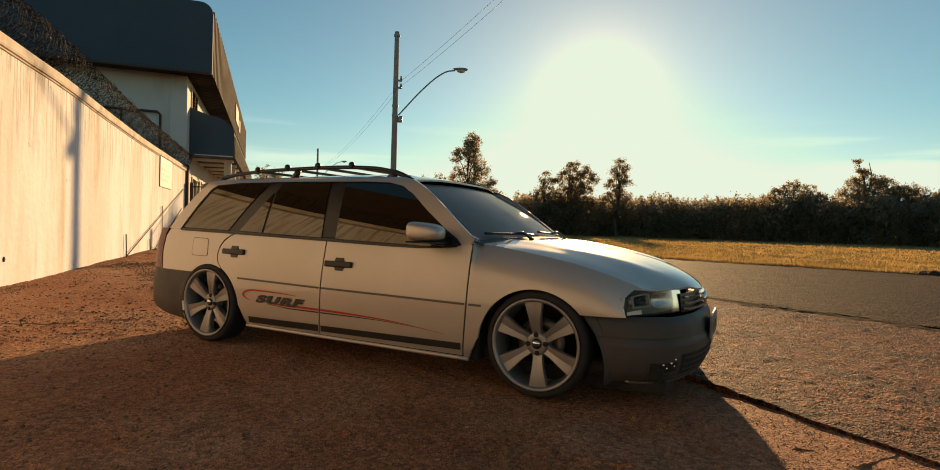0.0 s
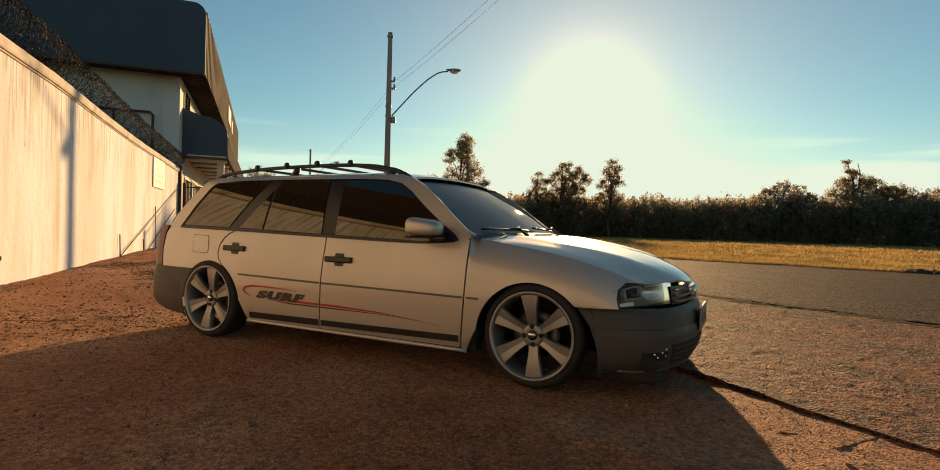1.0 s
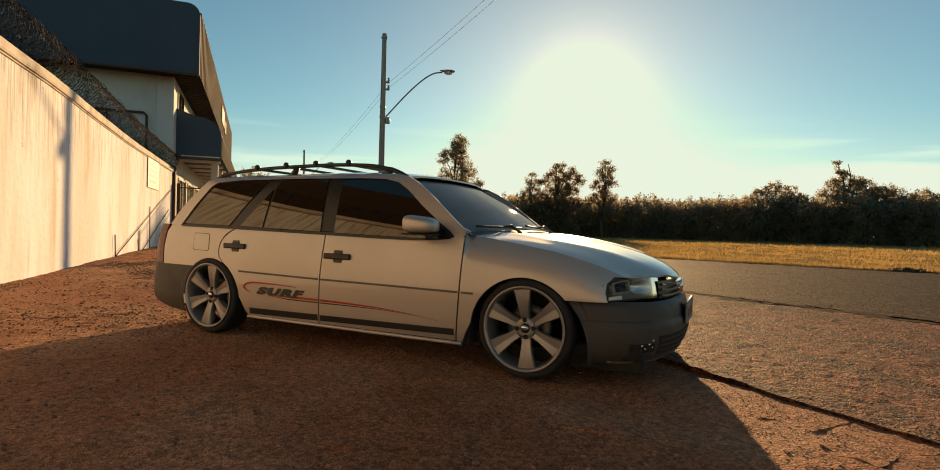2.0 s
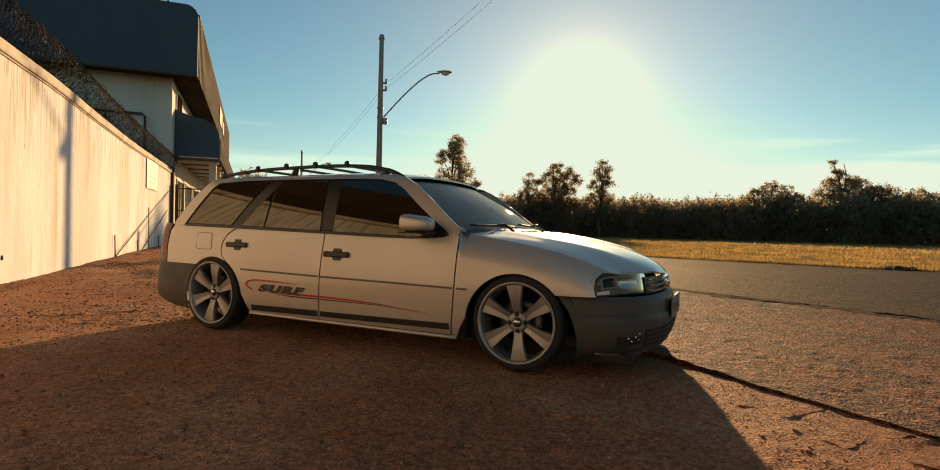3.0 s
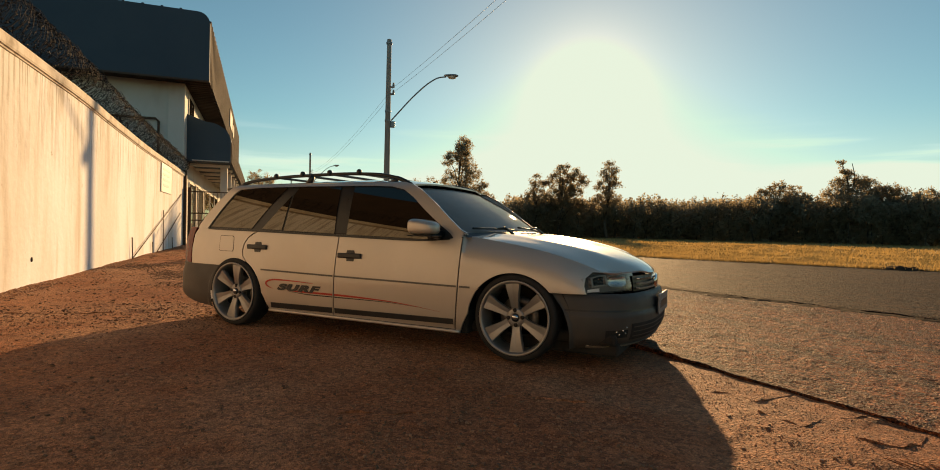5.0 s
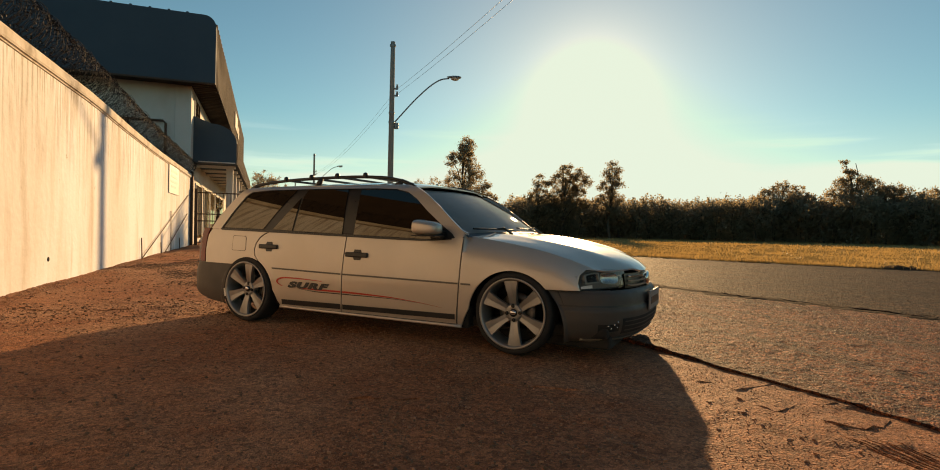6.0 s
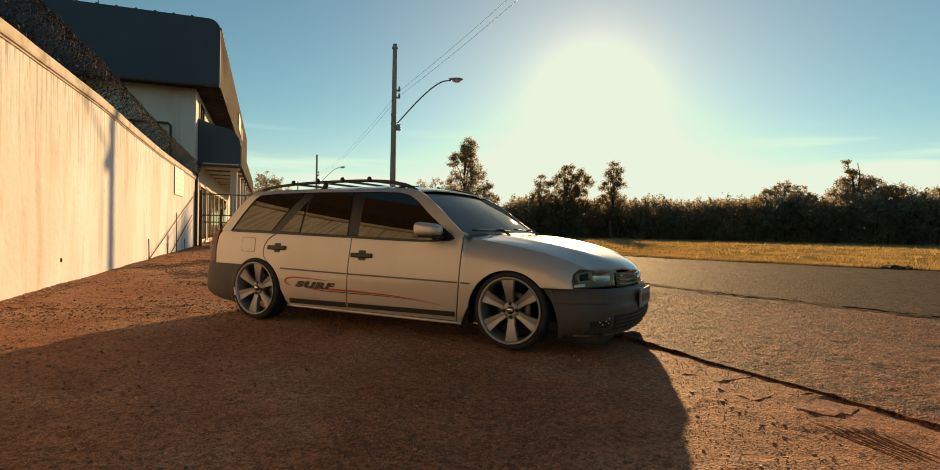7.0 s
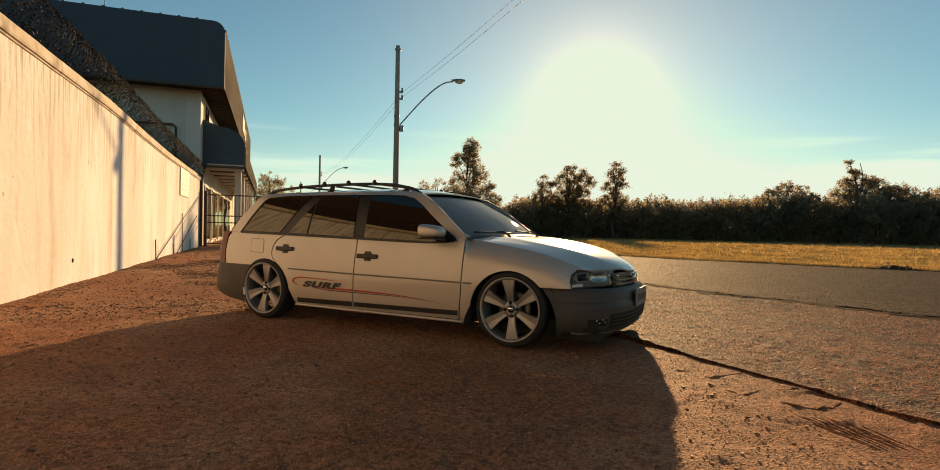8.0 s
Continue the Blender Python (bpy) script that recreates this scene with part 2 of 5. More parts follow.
PLASTER = material("stained_plaster", (0.80, 0.815, 0.85), 0.85, second=(0.69, 0.665, 0.64), scale=1.2, detail=10, mix=(0.42, 0.58), third=(0.56, 0.51, 0.455),
                   third_scale=2.6, third_mix=(0.54, 0.68), spots=((0.36, 0.30, 0.24), 5.5, 0.67, 0.72), bump=0.010, bump_scale=9, stretch=(0.9, 0.9, 0.17))
# dark drips run down the plaster from under the coping
nt = PLASTER.node_tree
whole = nt.nodes["Principled BSDF"].inputs["Base Color"].links[0].from_socket
spot, drawn, drip, run, cut, reach, amount, dirt = (nt.nodes.new("ShaderNode" + n) for n in ("TexCoord", "Mapping", "TexNoise", "SeparateXYZ", "MapRange", "MapRange", "Math", "Mix"))
drawn.inputs["Scale"].default_value = (7.0, 13.0, 0.8)
drip.inputs["Scale"].default_value, drip.inputs["Detail"].default_value, drip.inputs["Roughness"].default_value = 1.0, 8, 0.7
cut.inputs["From Min"].default_value, cut.inputs["From Max"].default_value = 0.50, 0.59
reach.inputs["From Min"].default_value, reach.inputs["From Max"].default_value = 1.3, 3.1
amount.operation = "MULTIPLY"
dirt.data_type = "RGBA"
dirt.inputs[7].default_value = (0.26, 0.21, 0.16, 1)
for out, sock in ((spot.outputs["Object"], drawn.inputs[0]), (drawn.outputs[0], drip.inputs["Vector"]), (drip.outputs["Fac"], cut.inputs["Value"]), (spot.outputs["Object"], run.inputs[0]),
                  (run.outputs[2], reach.inputs["Value"]), (cut.outputs[0], amount.inputs[0]), (reach.outputs[0], amount.inputs[1]), (amount.outputs[0], dirt.inputs["Factor"]),
                  (whole, dirt.inputs[6]), (dirt.outputs[2], nt.nodes["Principled BSDF"].inputs["Base Color"])):
    nt.links.new(out, sock)
COPING = material("weathered_coping", (0.68, 0.62, 0.55), 0.85, second=(0.48, 0.41, 0.33), scale=3, third=(0.2, 0.16, 0.12), third_scale=1.5,
                  third_mix=(0.55, 0.75), bump=0.005, bump_scale=40)
WHITEWALL = material("white_painted_wall", (0.72, 0.70, 0.66), 0.8, second=(0.62, 0.59, 0.54), scale=0.6, third=(0.5, 0.46, 0.4), third_scale=0.35,
                     third_mix=(0.58, 0.75), bump=0.003, bump_scale=30, stretch=(1, 1, 0.4))
BLUE_METAL = material("blue_sheet_metal", (0.058, 0.092, 0.122), 0.75, 0.0, second=(0.068, 0.102, 0.130), scale=0.7, rough_var=0.08, specular=0.08)
SOFFIT = material("brown_ribbed_sheet", (0.062, 0.044, 0.035), 0.8, second=(0.046, 0.034, 0.028), scale=2, specular=0.1)
RUST = material("rusty_iron", (0.12, 0.06, 0.035), 0.8, second=(0.05, 0.03, 0.02), scale=30, bump=0.001, bump_scale=200)
WIRE = material("weathered_wire", (0.018, 0.014, 0.013), 0.8, 0.0, second=(0.011, 0.009, 0.008), scale=15)
CONCRETE = material("grey_concrete_pole", (0.34, 0.31, 0.27), 0.85, second=(0.24, 0.22, 0.19), scale=4, bump=0.002, bump_scale=90, stretch=(2, 2, 0.3))
GALV = material("galvanised_steel", (0.30, 0.30, 0.30), 0.45, 0.8, second=(0.22, 0.22, 0.22), scale=12)
CABLE = material("black_cable", (0.015, 0.015, 0.015), 0.6, second=(0.03, 0.03, 0.03), scale=5)
BARK = material("tree_bark", (0.10, 0.07, 0.045), 0.95, second=(0.05, 0.035, 0.025), scale=6, bump=0.02, bump_scale=18)
FROSTED = leaf_material("frosted_glass", (0.62, 0.60, 0.56), (0.54, 0.52, 0.48), (0.75, 0.72, 0.66), 0.5)
LEAF = leaf_material("tree_leaves", (0.112, 0.096, 0.062), (0.145, 0.12, 0.078), (0.44, 0.36, 0.245), 0.66)
GRASS = leaf_material("dry_grass", (0.34, 0.235, 0.10), (0.20, 0.138, 0.062), (0.58, 0.37, 0.15), 0.55)
PANEL = material("sign_panel", (0.50, 0.54, 0.56), 0.5, second=(0.43, 0.47, 0.49), scale=3)
FADED = material("faded_print", (0.32, 0.37, 0.42), 0.6, second=(0.42, 0.46, 0.49), scale=9)


# ---- mesh helpers ----
def link(name, bm, mat, parent=None, label="", m=None):
    me = bpy.data.meshes.new(name)
    bm.to_mesh(me)
    bm.free()
    for mt in (mat if isinstance(mat, (list, tuple)) else [mat]):
        me.materials.append(mt)
    ob = new(name, me)
    if parent:
        ob.parent = parent
    if m is not None:
        ob.matrix_basis = m
    if label:
        ob["label"] = label
    return ob


def part(name, bm, mat, parent, label="", m=None):
    return link(name, bm, mat, parent, label, m)


def thing(name, label, category, m=None, group="", kind=""):
    ob = new(name)
    ob.empty_display_size = 0.1
    if m is not None:
        ob.matrix_basis = m
    return tagged(ob, label, category, group, kind)


def add_box(bm, lo, hi, bevel=0.0):
    r = bmesh.ops.create_cube(bm, size=1.0)
    vs = r["verts"]
    for v in vs:
        v.co = Vector([(a + b) / 2 + c * (b - a) for a, b, c in zip(lo, hi, v.co)])
    if bevel:
        es = list({e for v in vs for e in v.link_edges})
        bmesh.ops.bevel(bm, geom=es, offset=bevel, segments=2, affect="EDGES", profile=0.5)
    return bm


def box(lo, hi, bevel=0.0):
    return add_box(bmesh.new(), lo, hi, bevel)


def add_tube(bm, pts, radii, sides=10, caps=True):
    """A tube along points; radii one number or one a point."""
    pts = [Vector(p) for p in pts]
    if not isinstance(radii, (list, tuple)):
        radii = [radii] * len(pts)
    rings, ref = [], None
    for i, p in enumerate(pts):
        d = (pts[min(i + 1, len(pts) - 1)] - pts[max(i - 1, 0)]).normalized()
        if ref is None:
            ref = d.orthogonal().normalized()
        ref = (ref - d * ref.dot(d)).normalized()
        s = d.cross(ref)
        rings.append([bm.verts.new(p + (ref * math.cos(a) + s * math.sin(a)) * radii[i])
                      for a in [2 * math.pi * k / sides for k in range(sides)]])
    for a, b in zip(rings, rings[1:]):
        for k in range(sides):
            f = bm.faces.new((a[k], a[(k + 1) % sides], b[(k + 1) % sides], b[k]))
            f.smooth = True
    if caps:
        bm.faces.new(rings[0][::-1])
        bm.faces.new(rings[-1])
    return bm


def tube(pts, radii, sides=10):
    return add_tube(bmesh.new(), pts, radii, sides)


def add_lathe(bm, profile, sides=48, axis="y", centre=(0, 0, 0), close=False):
    """Turns (radius, height) pairs round an axis."""
    rings = []
    for r, h in profile:
        ring = []
        for k in range(sides):
            a = 2 * math.pi * k / sides
            u, v = r * math.cos(a), r * math.sin(a)
            co = (u, h, v) if axis == "y" else (u, v, h)
            ring.append(bm.verts.new(Vector(co) + Vector(centre)))
        rings.append(ring)
    pairs = list(zip(rings, rings[1:])) + ([(rings[-1], rings[0])] if close else [])
    for a, b in pairs:
        for k in range(sides):
            f = bm.faces.new((a[k], a[(k + 1) % sides], b[(k + 1) % sides], b[k]))
            f.smooth = True
    bmesh.ops.recalc_face_normals(bm, faces=bm.faces)
    return bm


def add_grid(bm, fn, nu, nv, flip=False):
    vs = [[bm.verts.new(fn(i / nu, j / nv)) for j in range(nv + 1)] for i in range(nu + 1)]
    for i in range(nu):
        for j in range(nv):
            q = (vs[i][j], vs[i + 1][j], vs[i + 1][j + 1], vs[i][j + 1])
            f = bm.faces.new(q[::-1] if flip else q)
            f.smooth = True
    return bm


def thicken(bm, offset):
    """Folds the open border in by a vector or a function of the place, for a sheet with visible thickness."""
    edges = [e for e in bm.edges if e.is_boundary]
    for e in edges:
        e.smooth = False
    r = bmesh.ops.extrude_edge_only(bm, edges=edges)
    for v in r["geom"]:
        if isinstance(v, bmesh.types.BMVert):
            v.co += Vector(offset(v.co) if callable(offset) else offset)
    return bm


def curve(points):
    """A smooth curve through (x, y) pairs."""
    xs, ys = [p[0] for p in points], [p[1] for p in points]
    n = len(xs)
    sl = [(ys[i + 1] - ys[i]) / (xs[i + 1] - xs[i]) for i in range(n - 1)]
    m = [sl[0]] + [0 if sl[i - 1] * sl[i] <= 0 else 2 * sl[i - 1] * sl[i] / (sl[i - 1] + sl[i]) for i in range(1, n - 1)] + [sl[-1]]

    def f(x):
        if x <= xs[0]:
            return ys[0] + (x - xs[0]) * m[0]
        if x >= xs[-1]:
            return ys[-1] + (x - xs[-1]) * m[-1]
        i = max(k for k in range(n - 1) if xs[k] <= x)
        h = xs[i + 1] - xs[i]
        t = (x - xs[i]) / h
        return (ys[i] * (1 + 2 * t) * (1 - t) ** 2 + m[i] * h * t * (1 - t) ** 2 + ys[i + 1] * t * t * (3 - 2 * t) + m[i + 1] * h * t * t * (t - 1))
    return f


def joined_mesh(name, verts, faces, mat, parent=None):
    me = bpy.data.meshes.new(name)
    me.from_pydata(verts, [], faces)
    me.materials.append(mat)
    ob = new(name, me)
    if parent:
        ob.parent = parent
    return ob


def leaf_mesh(name, centres, size, mat, parent=None, seed=1, aspect=0.5):
    """Many small leaf-shaped quads at the given centres."""
    rng = np.random.default_rng(seed)
    n = len(centres)
    a = rng.normal(size=(n, 3))
    a /= np.linalg.norm(a, axis=1)[:, None]
    b = np.cross(a, rng.normal(size=(n, 3)))
    b /= np.linalg.norm(b, axis=1)[:, None]
    s = size * rng.uniform(0.6, 1.4, n)[:, None]
    v = np.stack([centres - a * s, centres + b * s * aspect, centres + a * s, centres - b * s * aspect], 1).reshape(-1, 3)
    f = np.arange(4 * n).reshape(n, 4)
    return joined_mesh(name, v.tolist(), f.tolist(), mat, parent)


# the street's own axes: x across from the wall to the road, y along the wall, z up
STREET = pose(0, 0, 0, 0, 0, 46.9)


def street(across, along, z=0.0):
    return STREET @ Vector((across, along, z))


# ---- ground ----
def value_noise(x, y, seed):
    """Smooth noise from -1 to 1 over arrays of places."""
    x, y = np.asarray(x, float), np.asarray(y, float)
    xi, yi = np.floor(x), np.floor(y)
    fx, fy = x - xi, y - yi
    fx, fy = fx * fx * fx * (fx * (fx * 6 - 15) + 10), fy * fy * fy * (fy * (fy * 6 - 15) + 10)

    def lattice(a, b):
        k = (a.astype(np.int64) * 374761393 + b.astype(np.int64) * 668265263 + seed * 1442695041) & 0xFFFFFFFF
        k = ((k ^ (k >> 13)) * 1274126177) & 0xFFFFFFFF
        return ((k ^ (k >> 16)) & 0xFFFF) / 32767.5 - 1
    top = lattice(xi, yi) * (1 - fx) + lattice(xi + 1, yi) * fx
    low = lattice(xi, yi + 1) * (1 - fx) + lattice(xi + 1, yi + 1) * fx
    return top * (1 - fy) + low * fy


def layered(x, y, scale, octaves, seed):
    total, gain = 0.0, 1.0
    for k in range(octaves):
        total = total + gain * value_noise(x * scale, y * scale, seed + k)
        scale, gain = scale * 2.03, gain * 0.5
    return total


def step_up(v, lo, hi):
    t = np.clip((v - lo) / (hi - lo), 0, 1)
    return t * t * (3 - 2 * t)


def yard_z(x, y):
    """Worn concrete: gentle swells, plates of crust with broken rims, small humps."""
    plates = step_up(layered(x, y, 1.9, 3, 31), 0.05, 0.20) * 0.007
    return 0.007 * layered(x, y, 0.6, 2, 11) + plates + 0.0042 * layered(x, y, 6.5, 3, 17) - 0.009


def apron_z(x, y):
    """Stripped asphalt: lumpy aggregate, long shallow tracks running beside the edge."""
    across = x - 0.10 * (y + 1.5) + 0.12 * value_noise(y * 0.5, x * 0.2, 51)
    tracks = sum(step_up(np.abs(across - c), w, 0.3 * w) * (0.5 + 0.5 * value_noise(y * 1.3, x * 3, 60 + i)) for i, (c, w) in enumerate(((2.15, 0.10), (2.55, 0.06), (3.05, 0.16), (3.6, 0.08))))
    lumps = step_up(layered(x, y * 0.8, 5.0, 3, 41), -0.1, 0.6) * 0.005
    return 0.011 + 0.004 * layered(x, y, 0.8, 2, 37) + lumps + 0.0038 * layered(x, y, 14.0, 2, 43) - 0.007 * tracks


def spaced(*runs):
    """Lines from a start, in runs of (end, spacing)."""
    out = [runs[0]]
    for end, gap in runs[1:]:
        n = max(1, int(round((end - out[-1]) / gap)))
        out += [out[-1] + (end - out[-1]) * (k + 1) / n for k in range(n)] if n else []
    return np.array(out)


def ground_sheet(name, xs, ys, height, mat, label, ragged=0.0, depth=0.12, seed=3, slant=None, lean=0.0):
    """A strip of ground along the street on uneven lines, fine where one walks close by, with a ragged first border and a visible thickness."""
    X, Y = np.meshgrid(xs, ys, indexing="ij")
    rag = ragged * (value_noise(ys * 2.1, 0 * ys, seed) + 0.7 * value_noise(ys * 9, 0 * ys, seed + 1) + 0.35 * value_noise(ys * 31, 0 * ys, seed + 2))
    rag = rag - lean * (np.clip(ys, -4.2, -0.4) + 2.7)
    X = X + rag[None, :] * np.clip(1 - (X - xs[0]) / 0.3, 0, 1)
    Z = height(X, Y)
    if slant is not None:
        X = X + slant(Y)
    nx, ny = X.shape
    top = np.stack([X, Y, Z], -1).reshape(-1, 3)
    i = np.arange(nx * ny).reshape(nx, ny)
    q = np.stack([i[:-1, :-1], i[1:, :-1], i[1:, 1:], i[:-1, 1:]], -1).reshape(-1, 4)
    rim = np.concatenate([i[0, ::-1], i[1:, 0], i[-1, 1:], i[-2::-1, -1][:-1]])
    low = top[rim] - np.array((0, 0, depth))
    j = len(top) + np.arange(len(rim))
    nxt = np.roll(np.arange(len(rim)), -1)
    wall_q = np.stack([rim, j, j[nxt], rim[nxt]], -1)
    me = bpy.data.meshes.new(name)
    v, f = np.concatenate([top, low]), np.concatenate([q, wall_q])
    me.from_pydata(v.tolist(), [], f.tolist())
    me.polygons.foreach_set("use_smooth", np.arange(len(f)) < len(q))
    me.materials.append(mat)
    ob = new(name, me)
    ob.matrix_basis = STREET
    return tagged(ob, label, "ground", kind="structure")


bm = bmesh.new()
add_grid(bm, lambda u, v: Vector(((u - 0.5) * 4000, (v - 0.5) * 4000, -0.06)), 40, 40)
tagged(link("ground", bm, SOIL), "dry soil and faded grass reaching the horizon", "ground", kind="structure")
ALONG = ((-4.0, 0.5), (1.6, 0.017), (4.5, 0.035), (10, 0.08), (62, 0.5))
ground_sheet("pavement", spaced(-9.0, (-4.1, 0.7), (-2.6, 0.04), (1.62, 0.017)), spaced(-26.0, *ALONG), yard_z, YARD, "dusty worn concrete yard strewn with small stones", 0, 0.05)
ground_sheet("apron", spaced(1.45, (3.2, 0.017), (5.3, 0.035)), spaced(-26.0, *ALONG), apron_z, APRON, "rough worn asphalt apron with gravel surface", 0.007, lean=0.06)


def road_slant(y):
    """The road runs at a slight angle to the wall."""
    return -0.22 * np.clip(y + 0.3, -2.5, 7.0)


ROAD_ALONG = spaced(-40.0, (-4.0, 0.5), (8.0, 0.05), (70.0, 0.6))
ground_sheet("verge", spaced(4.82, (5.06, 0.02)), ROAD_ALONG, lambda x, y: 0.006 + 0.026 * step_up(x, 4.80, 5.0) + 0.007 * layered(x, y, 7.0, 3, 77),
             DARK_SOIL, "dark crumbled earth along the road edge", 0.045, seed=85, slant=road_slant)
ground_sheet("road", spaced(4.98, (5.3, 0.03), (8.0, 0.12), (75.0, 3.0)), ROAD_ALONG,
             lambda x, y: 0.030 + 0.012 * step_up(x, 4.95, 5.08) + 0.004 * layered(x, y, 0.8, 2, 71) + 0.003 * layered(x, y, 7.0, 2, 73), ASPHALT,
             "old grey asphalt road with worn edge", 0.04, seed=81, slant=road_slant)

# the grass field past the road, its border slanting across the street
def field_line(x):
    return 14.83 - 0.246 * x + 0.35 * noise.noise(Vector((x * 0.35, 0, 7))) + 0.15 * noise.noise(Vector((x * 1.7, 3, 7)))


bm = bmesh.new()


def field_at(u, v):
    x = -90 + 200 * u
    y0 = field_line(x)
    d = 140 * v ** 2.5
    return Vector((x, y0 + d, 0.03 + 0.09 * min(1, d / 0.6) + 0.05 * noise.noise(Vector((x * 0.6, (y0 + d) * 0.6, 1)))))


add_grid(bm, field_at, 500, 40)
thicken(bm, (0, 0, -0.2))
tagged(link("field", bm, FIELD), "field of short dry golden grass beside the road", "field", kind="structure")

rng = np.random.default_rng(5)
N = 230000
tx, td, pick = rng.uniform(-40, 60, 26000), 62 * rng.uniform(0, 1, 26000) ** 2.6, rng.integers(0, 26000, N)
gx = tx[pick] + rng.normal(0, 0.09, N) * (1 + 0.03 * td[pick])
gd = np.maximum(0, td[pick] + rng.normal(0, 0.09, N))
tuft = rng.uniform(0.55, 1.5, 26000)[pick]
gy = np.array([field_line(a) for a in gx]) + gd + rng.normal(0, 0.12, N)
keep = np.abs(gx - 0.0) < 12 + (gy - 14) * 1.3
gx, gy, gd = gx[keep], gy[keep], gd[keep]
clump = np.array([noise.noise(Vector((a * 0.5, b * 0.5, 0))) for a, b in zip(gx, gy)])
h = tuft[keep] * (0.045 + 0.09 * rng.uniform(0, 1, len(gx)) ** 2) * (1 + 0.5 * clump) * np.clip(0.45 + gd / 2.5, 0.4, 1.0)
w = 0.009 + 0.0008 * gd
ang = rng.uniform(0, 2 * np.pi, len(gx))
lean = rng.normal(0, 0.75, (len(gx), 2)) * h[:, None]
base = np.stack([gx, gy, np.full(len(gx), 0.06)], 1)
side = np.stack([np.cos(ang) * w, np.sin(ang) * w, 0 * w], 1)
tip = base + np.stack([lean[:, 0], lean[:, 1], h + 0.05], 1)
v = np.stack([base - side, base + side, tip], 1).reshape(-1, 3)
tagged(joined_mesh("grass", v.tolist(), np.arange(len(v)).reshape(-1, 3).tolist(), GRASS), "short dry golden grass in the field", "grass", kind="stuff")


# a low heap of earth at the border of the field
bm = bmesh.new()


def mound_at(u, v):
    a, r = 2 * math.pi * u, v
    p = Vector((0.85 * r * math.cos(a), 0.40 * r * math.sin(a), 0.11 * (1 - r * r) ** 1.5))
    return p * (1 + 0.3 * noise.noise(Vector((p.x * 4, p.y * 4, 2)))) + Vector((0, 0, 0.035 * noise.noise(Vector((p.x * 9, p.y * 9, 6))) * (1 - r)))


add_grid(bm, mound_at, 40, 10)
bmesh.ops.remove_doubles(bm, verts=bm.verts, dist=1e-4)
bmesh.ops.recalc_face_normals(bm, faces=bm.faces)
tagged(link("earth_mound", bm, DARK_SOIL, m=pose(6.04, 13.45, 0.02)), "low dark heap of earth beside the grass", "mound", kind="structure")


# ---- loose stones ----
PYRAMID = (((1, 0, -0.3), (0, 1, -0.3), (-1, 0, -0.3), (0, -1, -0.3), (0.2, 0.1, 1)), ((0, 1, 4), (1, 2, 4), (2, 3, 4), (3, 0, 4)))
CHUNK = (((1, 0.1, -0.4), (0.1, 1, -0.4), (-1, -0.1, -0.4), (-0.1, -1, -0.4), (0.75, 0.1, 0.75), (0.1, 0.7, 0.9), (-0.7, 0.0, 0.8), (0.0, -0.75, 0.7)),
         ((0, 1, 5), (0, 5, 4), (1, 2, 6), (1, 6, 5), (2, 3, 7), (2, 7, 6), (3, 0, 4), (3, 4, 7), (4, 5, 6), (4, 6, 7)))


def stones(name, count, region, size, seed, label, height, even=0.25, shape=PYRAMID, mat=None, spread=0.5, patch=0.8, tall=0.7):
    """Small angular stones, squashed and jittered, lying in patches on the ground, in one mesh."""
    rng = np.random.default_rng(seed)
    p = np.empty((0, 2))
    while len(p) < count:
        q = np.stack([rng.uniform(region[0], region[1], count), rng.uniform(region[2], region[3], count)], 1)
        p = np.concatenate([p, q[rng.uniform(size=count) < even + 1.3 * np.maximum(0, layered(q[:, 0], q[:, 1], patch, 2, seed))]])
    p = p[:count]
    s = size * np.minimum(np.exp(rng.normal(0, spread, count)), 2.3)
    o, tri = np.array(shape[0], float), np.array(shape[1])
    n = len(o)
    vv = o[None] * (s[:, None, None] * np.array([1, 0.8, tall])) * rng.uniform(0.65, 1.3, (count, n, 1))
    a = rng.uniform(0, 6.28, count)
    c, sn = np.cos(a)[:, None], np.sin(a)[:, None]
    vx, vy = vv[..., 0] * c - vv[..., 1] * sn, vv[..., 0] * sn + vv[..., 1] * c
    vv = np.stack([vx + p[:, :1], vy + p[:, 1:], vv[..., 2] + height(p[:, 0], p[:, 1])[:, None]], -1).reshape(-1, 3)
    f = (tri[None] + n * np.arange(count)[:, None, None]).reshape(-1, 3)
    ob = joined_mesh(name, vv.tolist(), f.tolist(), mat or STONE)
    ob.matrix_basis = STREET
    return tagged(ob, label, "stones", kind="stuff")


stones("yard_stones", 100000, (-3.9, 1.4, -4.2, 6), 0.0031, 1, "small loose stones scattered over the dusty yard", yard_z, 0.4)
stones("apron_stones", 100000, (1.5, 4.9, -3.7, 3.6), 0.0042, 2, "coarse gravel scattered over the worn asphalt", apron_z, 0.6, patch=1.4, tall=0.36)
stones("yard_pebbles", 11000, (-3.6, 0.9, -4.2, 2.0), 0.0050, 9, "scattered pale pebbles lying on the dusty yard", yard_z, 0.3, CHUNK)
stones("yard_chips", 7000, (-3.7, 0.1, -4.2, 2.0), 0.0054, 12, "dark chips of stone lying on the dusty yard", yard_z, 0.3, CHUNK, DARK_STONE, 0.55)
stones("wall_rubble", 6000, (-3.99, -3.72, -1, 18), 0.0065, 4, "broken earth and rubble along the wall foot", yard_z, 0.25, CHUNK, spread=0.6)
stones("yard_litter", 14000, (-3.7, -0.3, 0.7, 14), 0.0085, 6, "dark stones and dry leaf litter on the yard", yard_z, 0.10, CHUNK, DARK_STONE, 0.45, 0.9)

# ---- broken edges and ruts in the yard surface ----
def yard_bump(x, y):
    return float(yard_z(np.array([x]), np.array([y]))[0])


